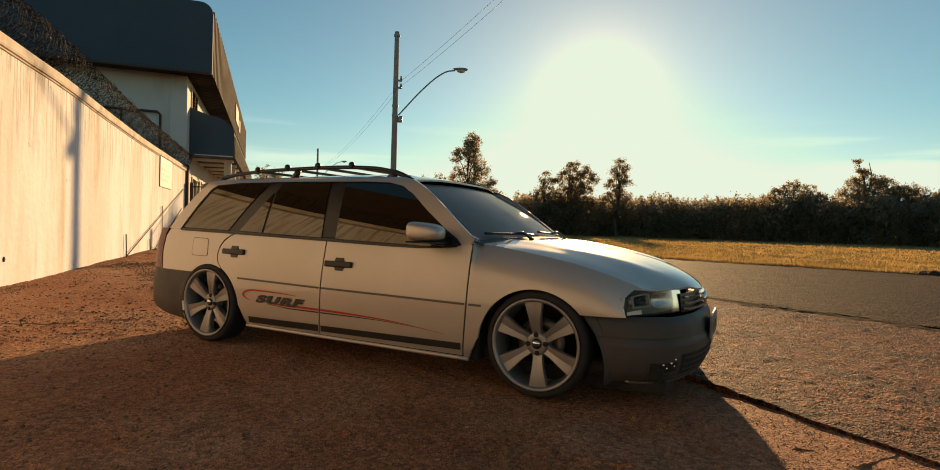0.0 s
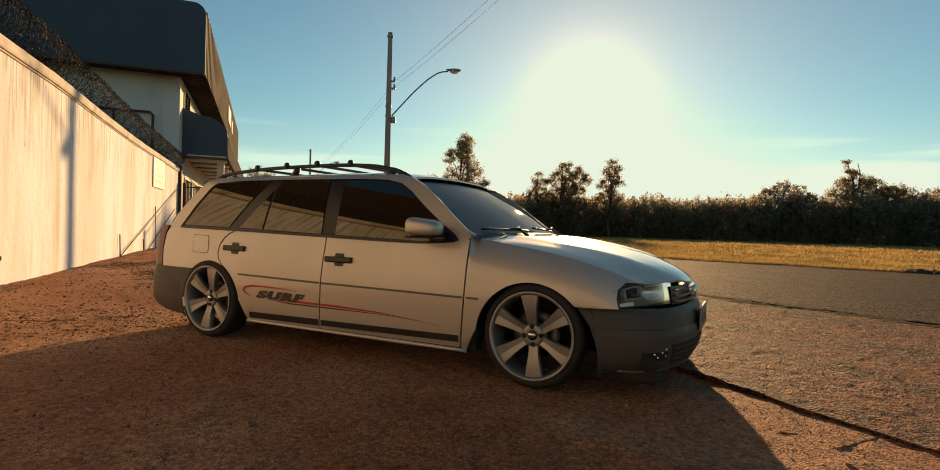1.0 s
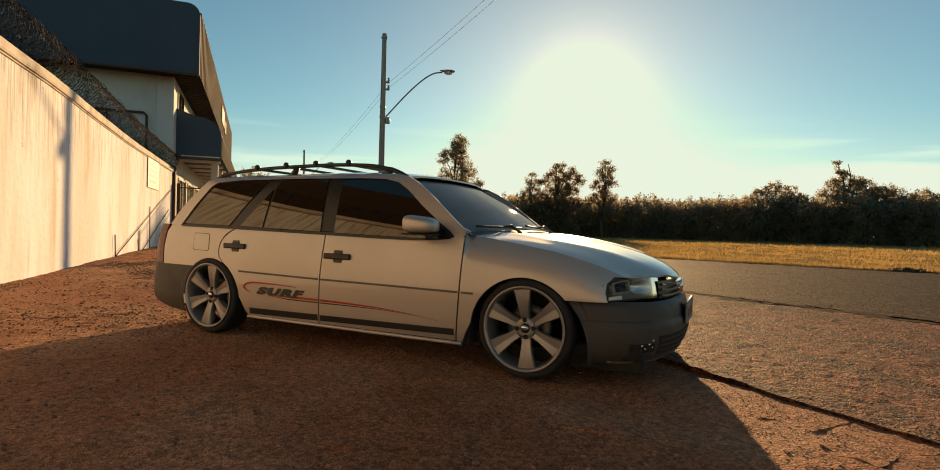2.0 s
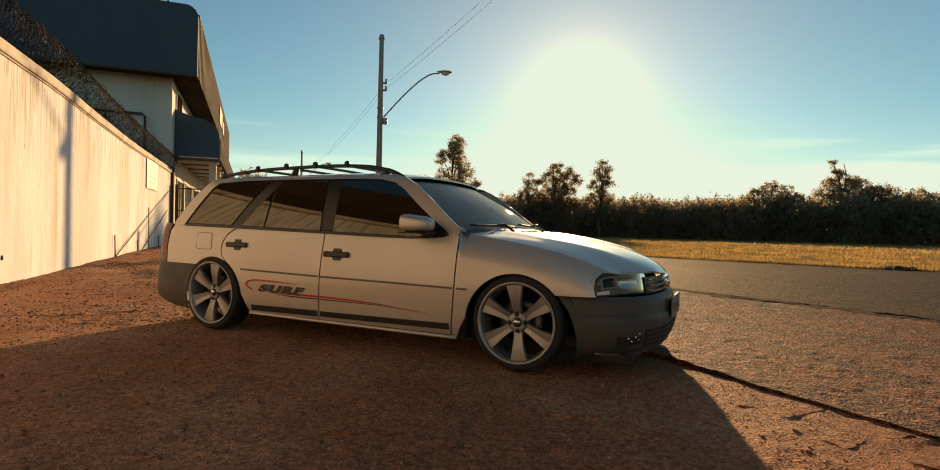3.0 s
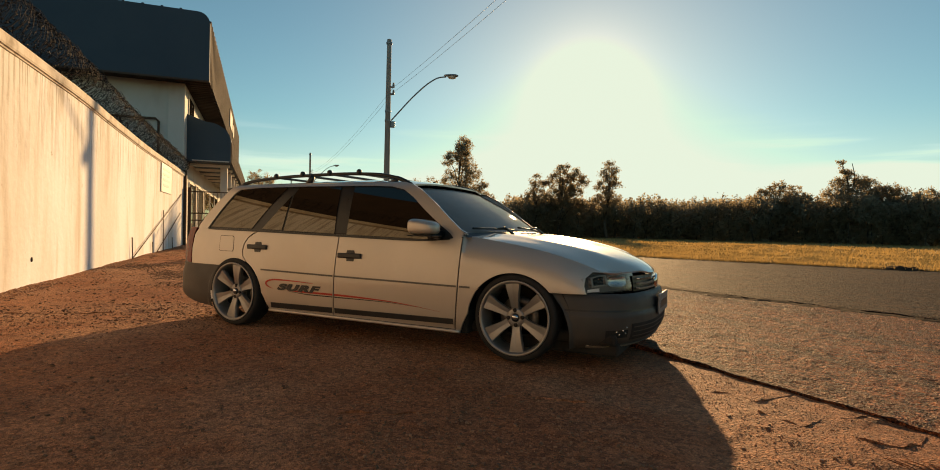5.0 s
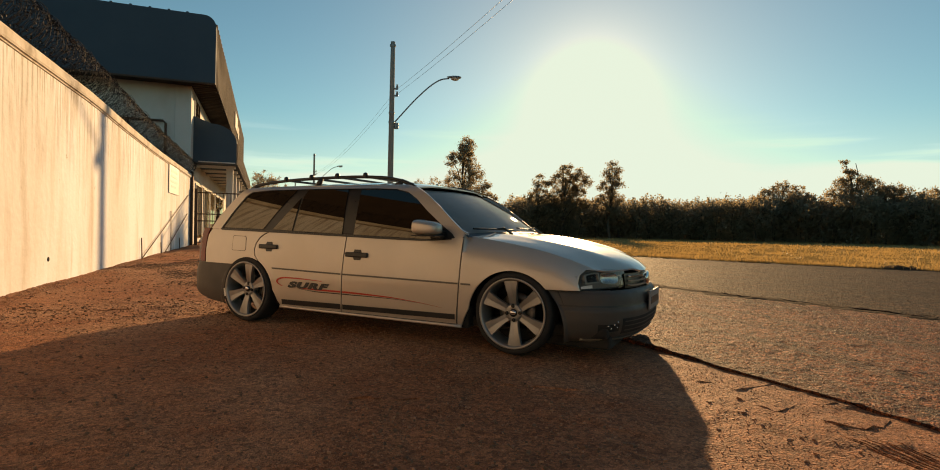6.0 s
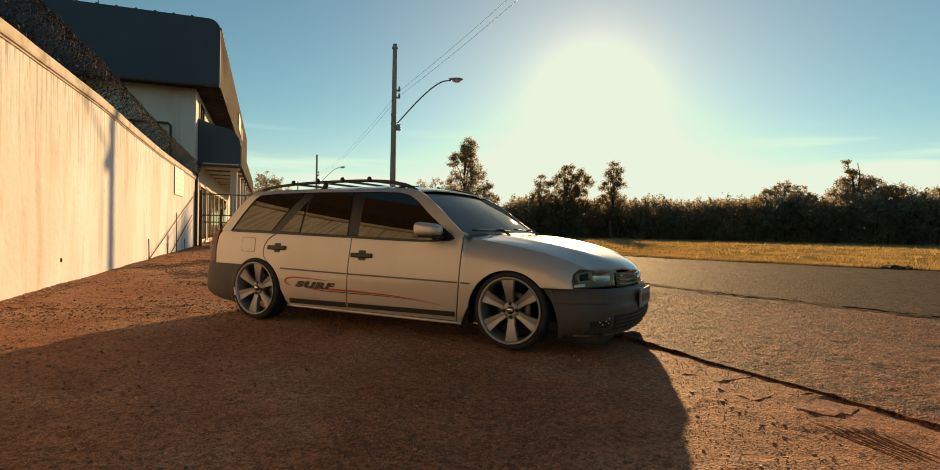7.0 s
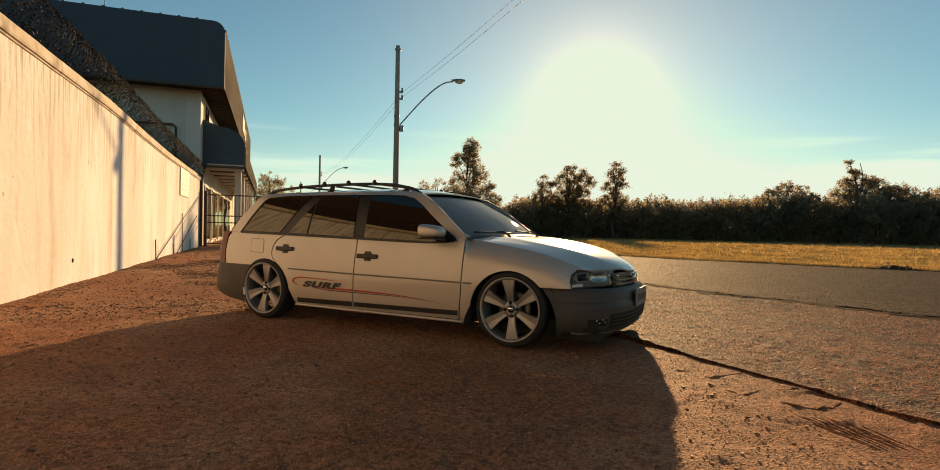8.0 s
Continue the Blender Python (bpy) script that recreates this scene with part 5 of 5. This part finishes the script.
def screen_at(u, v, w=1.0):
    s = (2 * v - 1) * w
    k = abs(s)
    top = Vector((0.405 - 0.080 * k ** 2.2, s * 0.600, 1.150 - 0.014 * k * k))
    low = Vector((cowl_x(min(0.72, k * 0.72)), s * 0.765, 0.806 - 0.018 * k ** 2))
    p = low.lerp(top, u)
    b = math.sin(math.pi * u) * 0.014
    return p + Vector((b, 0, b * 0.9))


bm = bmesh.new()
add_grid(bm, lambda u, v: screen_at(0.02 + u * 0.955, v, 0.975), 20, 28)
bmesh.ops.reverse_faces(bm, faces=bm.faces)
part("windscreen", bm, WIND_GLASS, car, "curved windscreen reflecting the sky")
pillar_x = curve([(0.792, 0.878), (0.89, 0.75), (1.005, 0.605), (1.105, 0.463), (1.150, 0.375)])
for sg in (-1, 1):
    def pillar_at(u, v):
        z = 0.792 + 0.345 * u
        outer = Vector((pillar_x(z), sg * (S(pillar_x(z), z) - 0.002), z))
        return outer.lerp(screen_at(u, 0.5 + 0.5 * sg) + Vector((0.004, 0, 0.004)), v)
    bm = bmesh.new()
    add_grid(bm, pillar_at, 16, 3, flip=sg > 0)
    part("pillar_face", bm, PAINT, car, "silver windscreen pillar")
for v0, v1 in ((0.0, 0.014), (0.986, 1.0)):
    bm = bmesh.new()
    add_grid(bm, lambda u, v: screen_at(u, v0 + (v1 - v0) * v) + Vector((0.004, 0, 0.004)), 16, 2)
    bmesh.ops.reverse_faces(bm, faces=bm.faces)
    part("screen_seal", bm, BLACK, car)
bm = bmesh.new()
add_grid(bm, lambda u, v: screen_at(-0.02 + 0.055 * u, v) + Vector((0.012 * (1 - u), 0, 0.003 - 0.006 * (1 - u))), 3, 28)
bmesh.ops.reverse_faces(bm, faces=bm.faces)
part("cowl", bm, BLACK, car, "black plastic cowl at the windscreen foot")
for y0, y1 in ((-0.12, -0.66), (0.52, 0.02)):
    pts = []
    for k in range(9):
        y = y0 + (y1 - y0) * k / 8
        p = screen_at(0.045 + 0.05 * k / 8, 0.5 + y / 1.53)
        pts.append(p + Vector((0.012, 0, 0.012)))
    w = part("wiper", tube(pts, 0.007, 6), BLACK, car, "black wiper")
    p = pts[4]
    part("wiper_arm", tube([(p.x + 0.05, p.y + 0.2, p.z - 0.035), (p.x + 0.02, p.y + 0.1, p.z + 0.012), tuple(p)], [0.011, 0.008, 0.006], 6), BLACK, w)

# tail: hatch with its window, and the spoiler lip
def hatch_at(u, v):
    s = 2 * v - 1
    z = 0.49 + (1.16 - 0.49) * u
    x = curve([(0.49, -1.97), (0.62, -1.975), (0.80, -1.92), (1.0, -1.735), (1.16, -1.515)])(z)
    yw = curve([(0.49, 0.70), (0.80, 0.70), (1.0, 0.655), (1.16, 0.60)])(z)
    return Vector((x + 0.10 * abs(s) ** 3, s * yw, z))


bm = bmesh.new()
add_grid(bm, hatch_at, 20, 20)
part("tailgate", bm, PAINT, car, "silver tailgate")
bm = bmesh.new()
add_grid(bm, lambda u, v: hatch_at(0.50 + 0.40 * u, 0.08 + 0.84 * v) + Vector((-0.006, 0, 0.002)), 10, 14)
part("rear_screen", bm, SIDE_GLASS, car, "dark rear window")
bm = bmesh.new()
add_grid(bm, lambda u, v: Vector((-1.46 - 0.17 * u + 0.05 * abs(2 * v - 1) ** 3, (2 * v - 1) * 0.60, 1.178 - 0.012 * u - 0.02 * abs(2 * v - 1) ** 3)), 4, 16)
thicken(bm, (0, 0, -0.02))
part("spoiler_lip", bm, BLACK, car, "black lip over the tailgate")

# ---- bumpers, lamps, grille ----
bump_plan = [(1.44, 0.79), (1.55, 0.785), (1.68, 0.762), (1.79, 0.715), (1.87, 0.65), (1.93, 0.55), (1.975, 0.42), (2.005, 0.25), (2.015, 0.0)]
bx = curve([(i, p[0]) for i, p in enumerate(bump_plan)])
by = curve([(i, p[1]) for i, p in enumerate(bump_plan)])
bump_prof = curve([(0.115, -0.11), (0.14, -0.055), (0.20, -0.012), (0.27, 0.0), (0.33, 0.0), (0.345, -0.010), (0.40, -0.018), (0.440, -0.032), (0.455, -0.055)])


arch_line = curve([(0.115, 1.585), (0.20, 1.592), (0.28, 1.578), (0.36, 1.545), (0.42, 1.500), (0.455, 1.472)])


def front_bumper_at(u, v, off=0.0):
    s = 2 * v - 1
    t = (1 - abs(s)) * 8
    z = 0.115 + (0.455 - 0.115) * u
    x, y = bx(t), by(t)
    tx, ty = bx(min(8, t + 0.05)) - bx(max(0, t - 0.05)), by(min(8, t + 0.05)) - by(max(0, t - 0.05))
    ln = math.hypot(tx, ty)
    nx, ny = -ty / ln, tx / ln
    o = bump_prof(z) * min(1, 0.35 + t / 3) + off
    x += nx * o
    y += ny * o
    if t < 2.2:                                   # the edge follows the wheel arch
        ax = arch_line(z)
        x = max(x, ax + 0.012 * t) if t > 0 else ax
    return Vector((x, math.copysign(y, s) if abs(s) > 1e-9 else 0, z))


bm = bmesh.new()
add_grid(bm, front_bumper_at, 26, 96)
thicken(bm, lambda p: (-0.004, -math.copysign(0.03, p.y) if abs(p.y) > 0.6 else 0, 0))
fb = part("front_bumper", bm, PLASTIC, car, "dark grey plastic front bumper")
for v0, v1, u0, u1, lab in ((0.30, 0.70, 0.18, 0.48, "dark lower intake"), (0.190, 0.285, 0.24, 0.38, "dark fog lamp recess"), (0.715, 0.810, 0.24, 0.38, "dark fog lamp recess")):
    bm = bmesh.new()
    add_grid(bm, lambda u, v: front_bumper_at(u0 + (u1 - u0) * u, v0 + (v1 - v0) * v, 0.002), 6, 20)
    part("intake", bm, DARK, fb, lab)
# chrome beads stand in for small glints of light at the fog recess
for v0 in (0.252, 0.748):
    for dv, du in ((-0.020, 0.02), (-0.006, -0.03), (0.008, 0.04), (0.020, -0.01), (0.022, 0.09)):
        c = front_bumper_at(0.335 + du, v0 + (dv if v0 < 0.5 else -dv), 0.004)
        bm = bmesh.new()
        bmesh.ops.create_icosphere(bm, subdivisions=1, radius=0.0055, matrix=Matrix.Translation(c))
        part("glint_bead", bm, CHROME, fb, "small chrome bead standing in for a glint")
for k in range(3):
    bm = bmesh.new()
    add_grid(bm, lambda u, v: front_bumper_at(0.24 + 0.085 * k + 0.02 * u, 0.31 + 0.38 * v, 0.006), 2, 24)
    part("intake_slat", bm, PLASTIC, fb)
bm = bmesh.new()
add_grid(bm, lambda u, v: front_bumper_at(0.02 + 0.07 * u, 0.14 + 0.72 * v, 0.014), 3, 60)
thicken(bm, (-0.02, 0, 0))
part("chin_spoiler", bm, PAINT, fb, "paler lip under the bumper")
bm = bmesh.new()
add_grid(bm, lambda u, v: front_bumper_at(0.70 + 0.03 * u, 0.06 + 0.88 * v, 0.003), 2, 60)
part("bumper_groove", bm, BLACK, fb)
plate = part("number_plate", box((2.018, -0.20, 0.30), (2.030, 0.20, 0.43), 0.004), PLATE, fb, "grey number plate")
part("plate_bar", box((2.030, -0.15, 0.335), (2.032, 0.15, 0.385)), BLACK_DECAL, plate)


def face_at(z, y):
    """The nose between bumper and bonnet."""
    return nose_x(abs(y)) + 0.012 - 0.22 * max(0, z - 0.47) ** 1.2


# headlamps: from the wing round the corner to the grille
def lamp_at(u, v, sg, depth=0.0):
    y = 0.735 - (0.735 - 0.335) * v
    zl = 0.456 + 0.006 * v
    zt = curve([(0.0, 0.546), (0.18, 0.580), (0.36, 0.594), (0.66, 0.588), (1.0, 0.572)])(v)
    z = zl + (zt - zl) * u
    x = curve([(0.0, 1.662), (0.12, 1.695), (0.3, 1.745), (0.55, 1.805), (0.8, 1.855), (1.0, 1.890)])(v) - 0.30 * max(0, z - 0.47) ** 1.25 - depth
    y = min(y, 0.745)
    return Vector((x, sg * (y + 0.012 * math.sin(math.pi * v)), z))


for sg in (-1, 1):
    bm = bmesh.new()
    add_grid(bm, lambda u, v: lamp_at(u, v, sg, 0.05), 8, 16, flip=sg > 0)
    hl = part("headlamp", bm, HOUSING, car, "clear headlamp with chrome reflectors in a dark housing")
    bm = bmesh.new()
    add_grid(bm, lambda u, v: lamp_at(u, v, sg), 10, 20, flip=sg > 0)
    thicken(bm, (-0.05, 0, 0))
    part("lens", bm, LENS, hl)
    for v0, v1, u0, u1 in ((0.22, 0.42, 0.34, 0.74), (0.48, 0.88, 0.22, 0.82)):
        bm = bmesh.new()
        cu_, cv_ = (u0 + u1) / 2, (v0 + v1) / 2
        rings = []
        for q in range(5):
            r = 1 - q / 4 * 0.85
            rings.append([bm.verts.new(lamp_at(cu_ + (u1 - u0) / 2 * r * math.copysign(abs(math.sin(a)) ** 0.6, math.sin(a)),
                                               cv_ + (v1 - v0) / 2 * r * math.copysign(abs(math.cos(a)) ** 0.6, math.cos(a)), sg, 0.02 + 0.026 * (1 - r * r)))
                          for a in [k * math.pi / 12 for k in range(24)]])
        for a, b in zip(rings, rings[1:]):
            for k in range(24):
                bm.faces.new((a[k], a[(k + 1) % 24], b[(k + 1) % 24], b[k])).smooth = True
        bm.faces.new(rings[-1])
        part("reflector", bm, REFLECTOR if v0 > 0.4 else BLACK, hl, "chrome reflector bowl" if v0 > 0.4 else "dark turn signal bowl")
    for v0, v1, u0, u1, d in ((0.16, 0.44, 0.74, 0.80, 0.008), (0.16, 0.44, 0.30, 0.36, 0.008), (0.16, 0.19, 0.36, 0.74, 0.008), (0.41, 0.44, 0.36, 0.74, 0.008)):
        bm = bmesh.new()
        add_grid(bm, lambda u, v: lamp_at(u0 + (u1 - u0) * u, v0 + (v1 - v0) * v, sg, d), 2, 4, flip=sg > 0)
        thicken(bm, (-0.02, 0, 0))
        part("bezel", bm, ALLOY, hl, "bright bezel round the turn signal")
    bm = bmesh.new()
    c = lamp_at(0.5, 0.34, sg, 0.016)
    add_lathe(bm, [(0.001, 0.02), (0.014, 0.016), (0.018, 0.0)], 12, "z", c)
    part("bulb", bm, LENS, hl)
    bm = bmesh.new()
    add_grid(bm, lambda u, v: lamp_at(0.08 + 0.16 * u, 0.05 + 0.20 * v, sg, -0.003), 2, 4, flip=sg > 0)
    part("sticker", bm, WHITE_MARK, hl, "small pale sticker on the lens")
bm = bmesh.new()
add_grid(bm, lambda u, v: Vector((face_at(0.462 + 0.085 * u, (2 * v - 1) * 0.36) - 0.02, (2 * v - 1) * 0.36, 0.455 + 0.10 * u)), 6, 30)
bmesh.ops.reverse_faces(bm, faces=[f for f in bm.faces if f.normal.x < 0])
grille = part("grille", bm, BLACK, car, "black grille with slats")
for k in range(3):
    bm = bmesh.new()
    z0 = 0.470 + 0.030 * k
    add_grid(bm, lambda u, v: Vector((face_at(z0, (2 * v - 1) * (0.34 - 0.01 * k)) + 0.006, (2 * v - 1) * (0.34 - 0.01 * k), z0 + 0.012 * u)), 2, 30)
    thicken(bm, (-0.02, 0, 0))
    part("slat", bm, CHROME if k == 2 else ALLOY, grille)
bm = bmesh.new()
add_lathe(bm, [(0.001, 0.012), (0.045, 0.010), (0.052, 0.0)], 28, "y")
bmesh.ops.transform(bm, matrix=pose(1.972, 0, 0.505, 0, 0, -90), verts=bm.verts)
part("badge", bm, CHROME, grille, "round chrome badge")


def rear_bumper_at(u, v, off=0.0):
    s = 2 * v - 1
    t = (1 - abs(s)) * 5
    px = curve([(0, -1.46), (1, -1.71), (1.8, -1.905), (2.5, -2.02), (3.5, -2.115), (5, -2.145)])(t)
    py = curve([(0, 0.805), (1, 0.790), (1.8, 0.755), (2.5, 0.69), (3.5, 0.45), (5, 0.0)])(t)
    z0 = curve([(0, 0.13), (1, 0.150), (1.8, 0.195), (2.5, 0.25), (5, 0.28)])(t)
    z = z0 + (0.49 - z0) * u
    o = curve([(0.13, -0.07), (0.18, -0.03), (0.26, 0.0), (0.36, 0.0), (0.43, -0.012), (0.49, -0.035)])(z) + off
    k = min(1, t / 2.5)
    x = px - o * k
    y = py + o * (1 - k) * 0.5
    if t < 0.5:
        x = RA - math.sqrt(max(0.01, (AR + 0.004) ** 2 - (z - AZ) ** 2)) - 0.05 * max(0, AZ - z) * 6
        if t > 0:
            x = min(px, x)
    return Vector((x, math.copysign(max(y, 0), s), z))


bm = bmesh.new()
add_grid(bm, rear_bumper_at, 20, 80, flip=True)
thicken(bm, (0.03, 0, 0))
part("rear_bumper", bm, PLASTIC, car, "dark grey plastic rear bumper")

# ---- roof rails with cross bars ----
rail_z = curve([(-1.46, 1.150), (-1.40, 1.182), (-1.2, 1.214), (-0.8, 1.238), (-0.3, 1.246), (0.0, 1.236), (0.18, 1.208), (0.28, 1.172), (0.32, 1.150)])
for sg in (-1, 1):
    xs = [-1.46 + 1.78 * k / 44 for k in range(45)]
    rail = part("roof_rail", tube([(x, sg * 0.575, rail_z(x)) for x in xs], [0.013 if 3 < k < 41 else 0.016 for k in range(45)], 8), BLACK, car, "black roof rail")
    for x in (-1.36, -0.62, 0.20):
        bm = bmesh.new()
        add_tube(bm, [(x - 0.05, sg * 0.572, 1.165), (x, sg * 0.575, rail_z(x))], [0.03, 0.016], 8)
        part("foot", bm, BLACK, rail)
for x in (-0.16, -0.45, -0.73, -1.02):
    bar = part("cross_bar", bmesh.new(), BLACK, car, "black cross bar with clamps")
    bm = bmesh.new()
    add_box(bm, (x - 0.016, -0.60, rail_z(x) - 0.006), (x + 0.016, 0.60, rail_z(x) + 0.012), 0.006)
    bm.to_mesh(bar.data)
    bm.free()
    for sg in (-1, 1):
        bm = bmesh.new()
        bmesh.ops.create_uvsphere(bm, u_segments=14, v_segments=8, radius=0.021, matrix=pose(x, sg * 0.578, rail_z(x) + 0.016))
        for f in bm.faces:
            f.smooth = True
        part("clamp_knob", bm, BLACK, bar)

# ---- underbody, wheel wells, cabin ----
# unseen tray added to stop sun patches on the ground under the nose
part("sun_block_tray", box((0.95, -0.66, 0.075), (1.86, 0.66, 0.16), 0.02), DARK, car, "dark tray added to block sun under the engine")
part("floor_pan", box((-1.85, -0.70, 0.15), (1.85, 0.70, 0.22), 0.02), DARK, car, "dark underbody")
for x0, x1 in ((-0.90, 0.90),):
    part("sill_inner", box((x0, -0.77, 0.14), (x1, 0.77, 0.30), 0.02), DARK, car)
for cxw in (FA, RA):
    for sg in (-1, 1):
        bm = bmesh.new()
        n = 20
        ra = [(cxw + 0.37 * math.cos(a), 0.24 + 0.37 * math.sin(a)) for a in [radians(-4 + 188 * k / n) for k in range(n + 1)]]
        o = [bm.verts.new((x, sg * 0.775, z)) for x, z in ra]
        i = [bm.verts.new((x, sg * 0.52, z)) for x, z in ra]
        for k in range(n):
            bm.faces.new((o[k], o[k + 1], i[k + 1], i[k])).smooth = True
        bm.faces.new(i)
        part("wheel_well", bm, DARK, car, "black wheel well")
part("firewall", box((0.92, -0.70, 0.20), (0.96, 0.70, 0.77), 0.01), DARK, car)
bm = box((0.62, -0.70, 0.60), (0.98, 0.70, 0.785), 0.04)
dash = part("dashboard", bm, SEAT, car, "dark grey dashboard")
bm = bmesh.new()
ring = [(0.56 + 0.06 * math.sin(a), 0.36 + 0.175 * math.cos(a), 0.74 + 0.165 * math.sin(a)) for a in [2 * math.pi * k / 28 for k in range(29)]]
add_tube(bm, ring, 0.014, 8, caps=False)
part("steering_wheel", bm, BLACK, dash)
for x, n in ((0.05, 2), (-0.82, 3)):
    for k in range(n):
        y = (-0.36, 0.36)[k] if n == 2 else (-0.42, 0.0, 0.42)[k]
        seat = part("seat", box((x - 0.25, y - 0.22, 0.34), (x + 0.25, y + 0.22, 0.46), 0.05), SEAT, car, "dark cloth seat")
        bm = box((-0.06, -0.22, 0), (0.06, 0.22, 0.50), 0.05)
        bmesh.ops.transform(bm, matrix=pose(x - 0.24, y, 0.44, 0, -14, 0), verts=bm.verts)
        part("backrest", bm, SEAT, seat)
        bm = box((-0.045, -0.12, 0), (0.045, 0.12, 0.15), 0.035)
        bmesh.ops.transform(bm, matrix=pose(x - 0.37, y, 0.93, 0, -8, 0), verts=bm.verts)
        part("headrest", bm, SEAT, seat)


# ---- wheels ----
def build_wheel(cxw, sg, spin):
    w = part("wheel", bmesh.new(), RUBBER, car, "low profile tyre on a large silver alloy wheel")
    w.matrix_basis = pose(cxw, sg * (0.70 if cxw > 0 else 0.712), 0.28, 0, 0, 180 if sg > 0 else 0)
    # local: the outer face looks along -y
    bm = bmesh.new()
    add_lathe(bm, [(0.232, -0.085), (0.240, -0.094), (0.258, -0.096), (0.272, -0.088), (0.279, -0.070), (0.281, -0.03), (0.281, 0.03), (0.279, 0.07), (0.262, 0.093), (0.232, 0.085)], 64, "y")
    bm.to_mesh(w.data)
    bm.free()
    bm = bmesh.new()
    add_lathe(bm, [(0.232, -0.090), (0.239, -0.099), (0.236, -0.103), (0.226, -0.101), (0.219, -0.088), (0.212, -0.05), (0.206, 0.02), (0.214, 0.085), (0.232, 0.088)], 64, "y")
    rim = part("rim", bm, ALLOY, w, "silver alloy rim")
    for k in range(6):
        bm = bmesh.new()
        # a spoke: narrow at the hub, broad at the rim, dished, with a shallow groove
        secs = []
        for t in (0.0, 0.08, 0.16, 0.28, 0.4, 0.52, 0.64, 0.76, 0.88, 0.95, 1.0):
            r = 0.050 + 0.172 * t
            wd = 0.021 + 0.008 * (1 - t) ** 6 + 0.034 * t ** 1.15
            y = -0.060 - 0.026 * t - 0.006 * math.sin(math.pi * t)
            secs.append([(-wd, y + 0.014, r), (-wd * 0.88, y, r), (-wd * 0.45, y + 0.002, r), (0, y + 0.0045, r), (wd * 0.45, y + 0.002, r), (wd * 0.88, y, r), (wd, y + 0.014, r), (wd * 0.8, y + 0.045, r), (-wd * 0.8, y + 0.045, r)])
        rings = [[bm.verts.new(p) for p in s] for s in secs]
        for a, b in zip(rings, rings[1:]):
            for j in range(9):
                bm.faces.new((a[j], a[(j + 1) % 9], b[(j + 1) % 9], b[j]))
        bmesh.ops.recalc_face_normals(bm, faces=bm.faces)
        bmesh.ops.transform(bm, matrix=pose(0, 0, 0, 0, spin + 60 * k, 0), verts=bm.verts)
        part("spoke", bm, ALLOY, rim)
    bm = bmesh.new()
    add_lathe(bm, [(0.001, -0.066), (0.034, -0.066), (0.052, -0.068), (0.060, -0.061), (0.062, 0.0)], 40, "y")
    hub = part("hub", bm, ALLOY, rim)
    bm = bmesh.new()
    add_lathe(bm, [(0.001, -0.078), (0.020, -0.076), (0.027, -0.070), (0.028, -0.062)], 28, "y")
    part("centre_cap", bm, BLACK, rim, "dark centre cap with a bright emblem")
    bm = bmesh.new()
    add_lathe(bm, [(0.001, -0.0825), (0.017, -0.0815), (0.022, -0.076)], 20, "y", (0, 0, 0.003))
    for vv in bm.verts:
        vv.co.z = 0.003 + (vv.co.z - 0.003) * 0.72
    part("wheel_emblem", bm, CHROME, rim, "small bright emblem")
    for k in range(4):
        bm = bmesh.new()
        a = radians(spin + 90 * k)
        add_lathe(bm, [(0.001, -0.0705), (0.013, -0.0700), (0.0135, -0.06)], 14, "y", (0.047 * math.sin(a), 0, 0.047 * math.cos(a)))
        part("lug_recess", bm, DARK, rim)
    bm = bmesh.new()
    add_lathe(bm, [(0.06, 0.0), (0.13, 0.0), (0.13, 0.02), (0.06, 0.02)], 40, "y", close=True)
    part("brake_disc", bm, STEEL, w, "steel brake disc")
    if cxw < 0:
        part("tyre_mark", box((-0.035, -0.0975, 0.245), (0.035, -0.0955, 0.262)), WHITE_MARK, w, "small white sidewall mark").matrix_basis = pose(0, 0, 0, 0, -100, 0)
    return w


for cxw, spin in ((FA, -5), (RA - 0.016, 8)):
    for sg in (-1, 1):
        build_wheel(cxw, sg, spin)
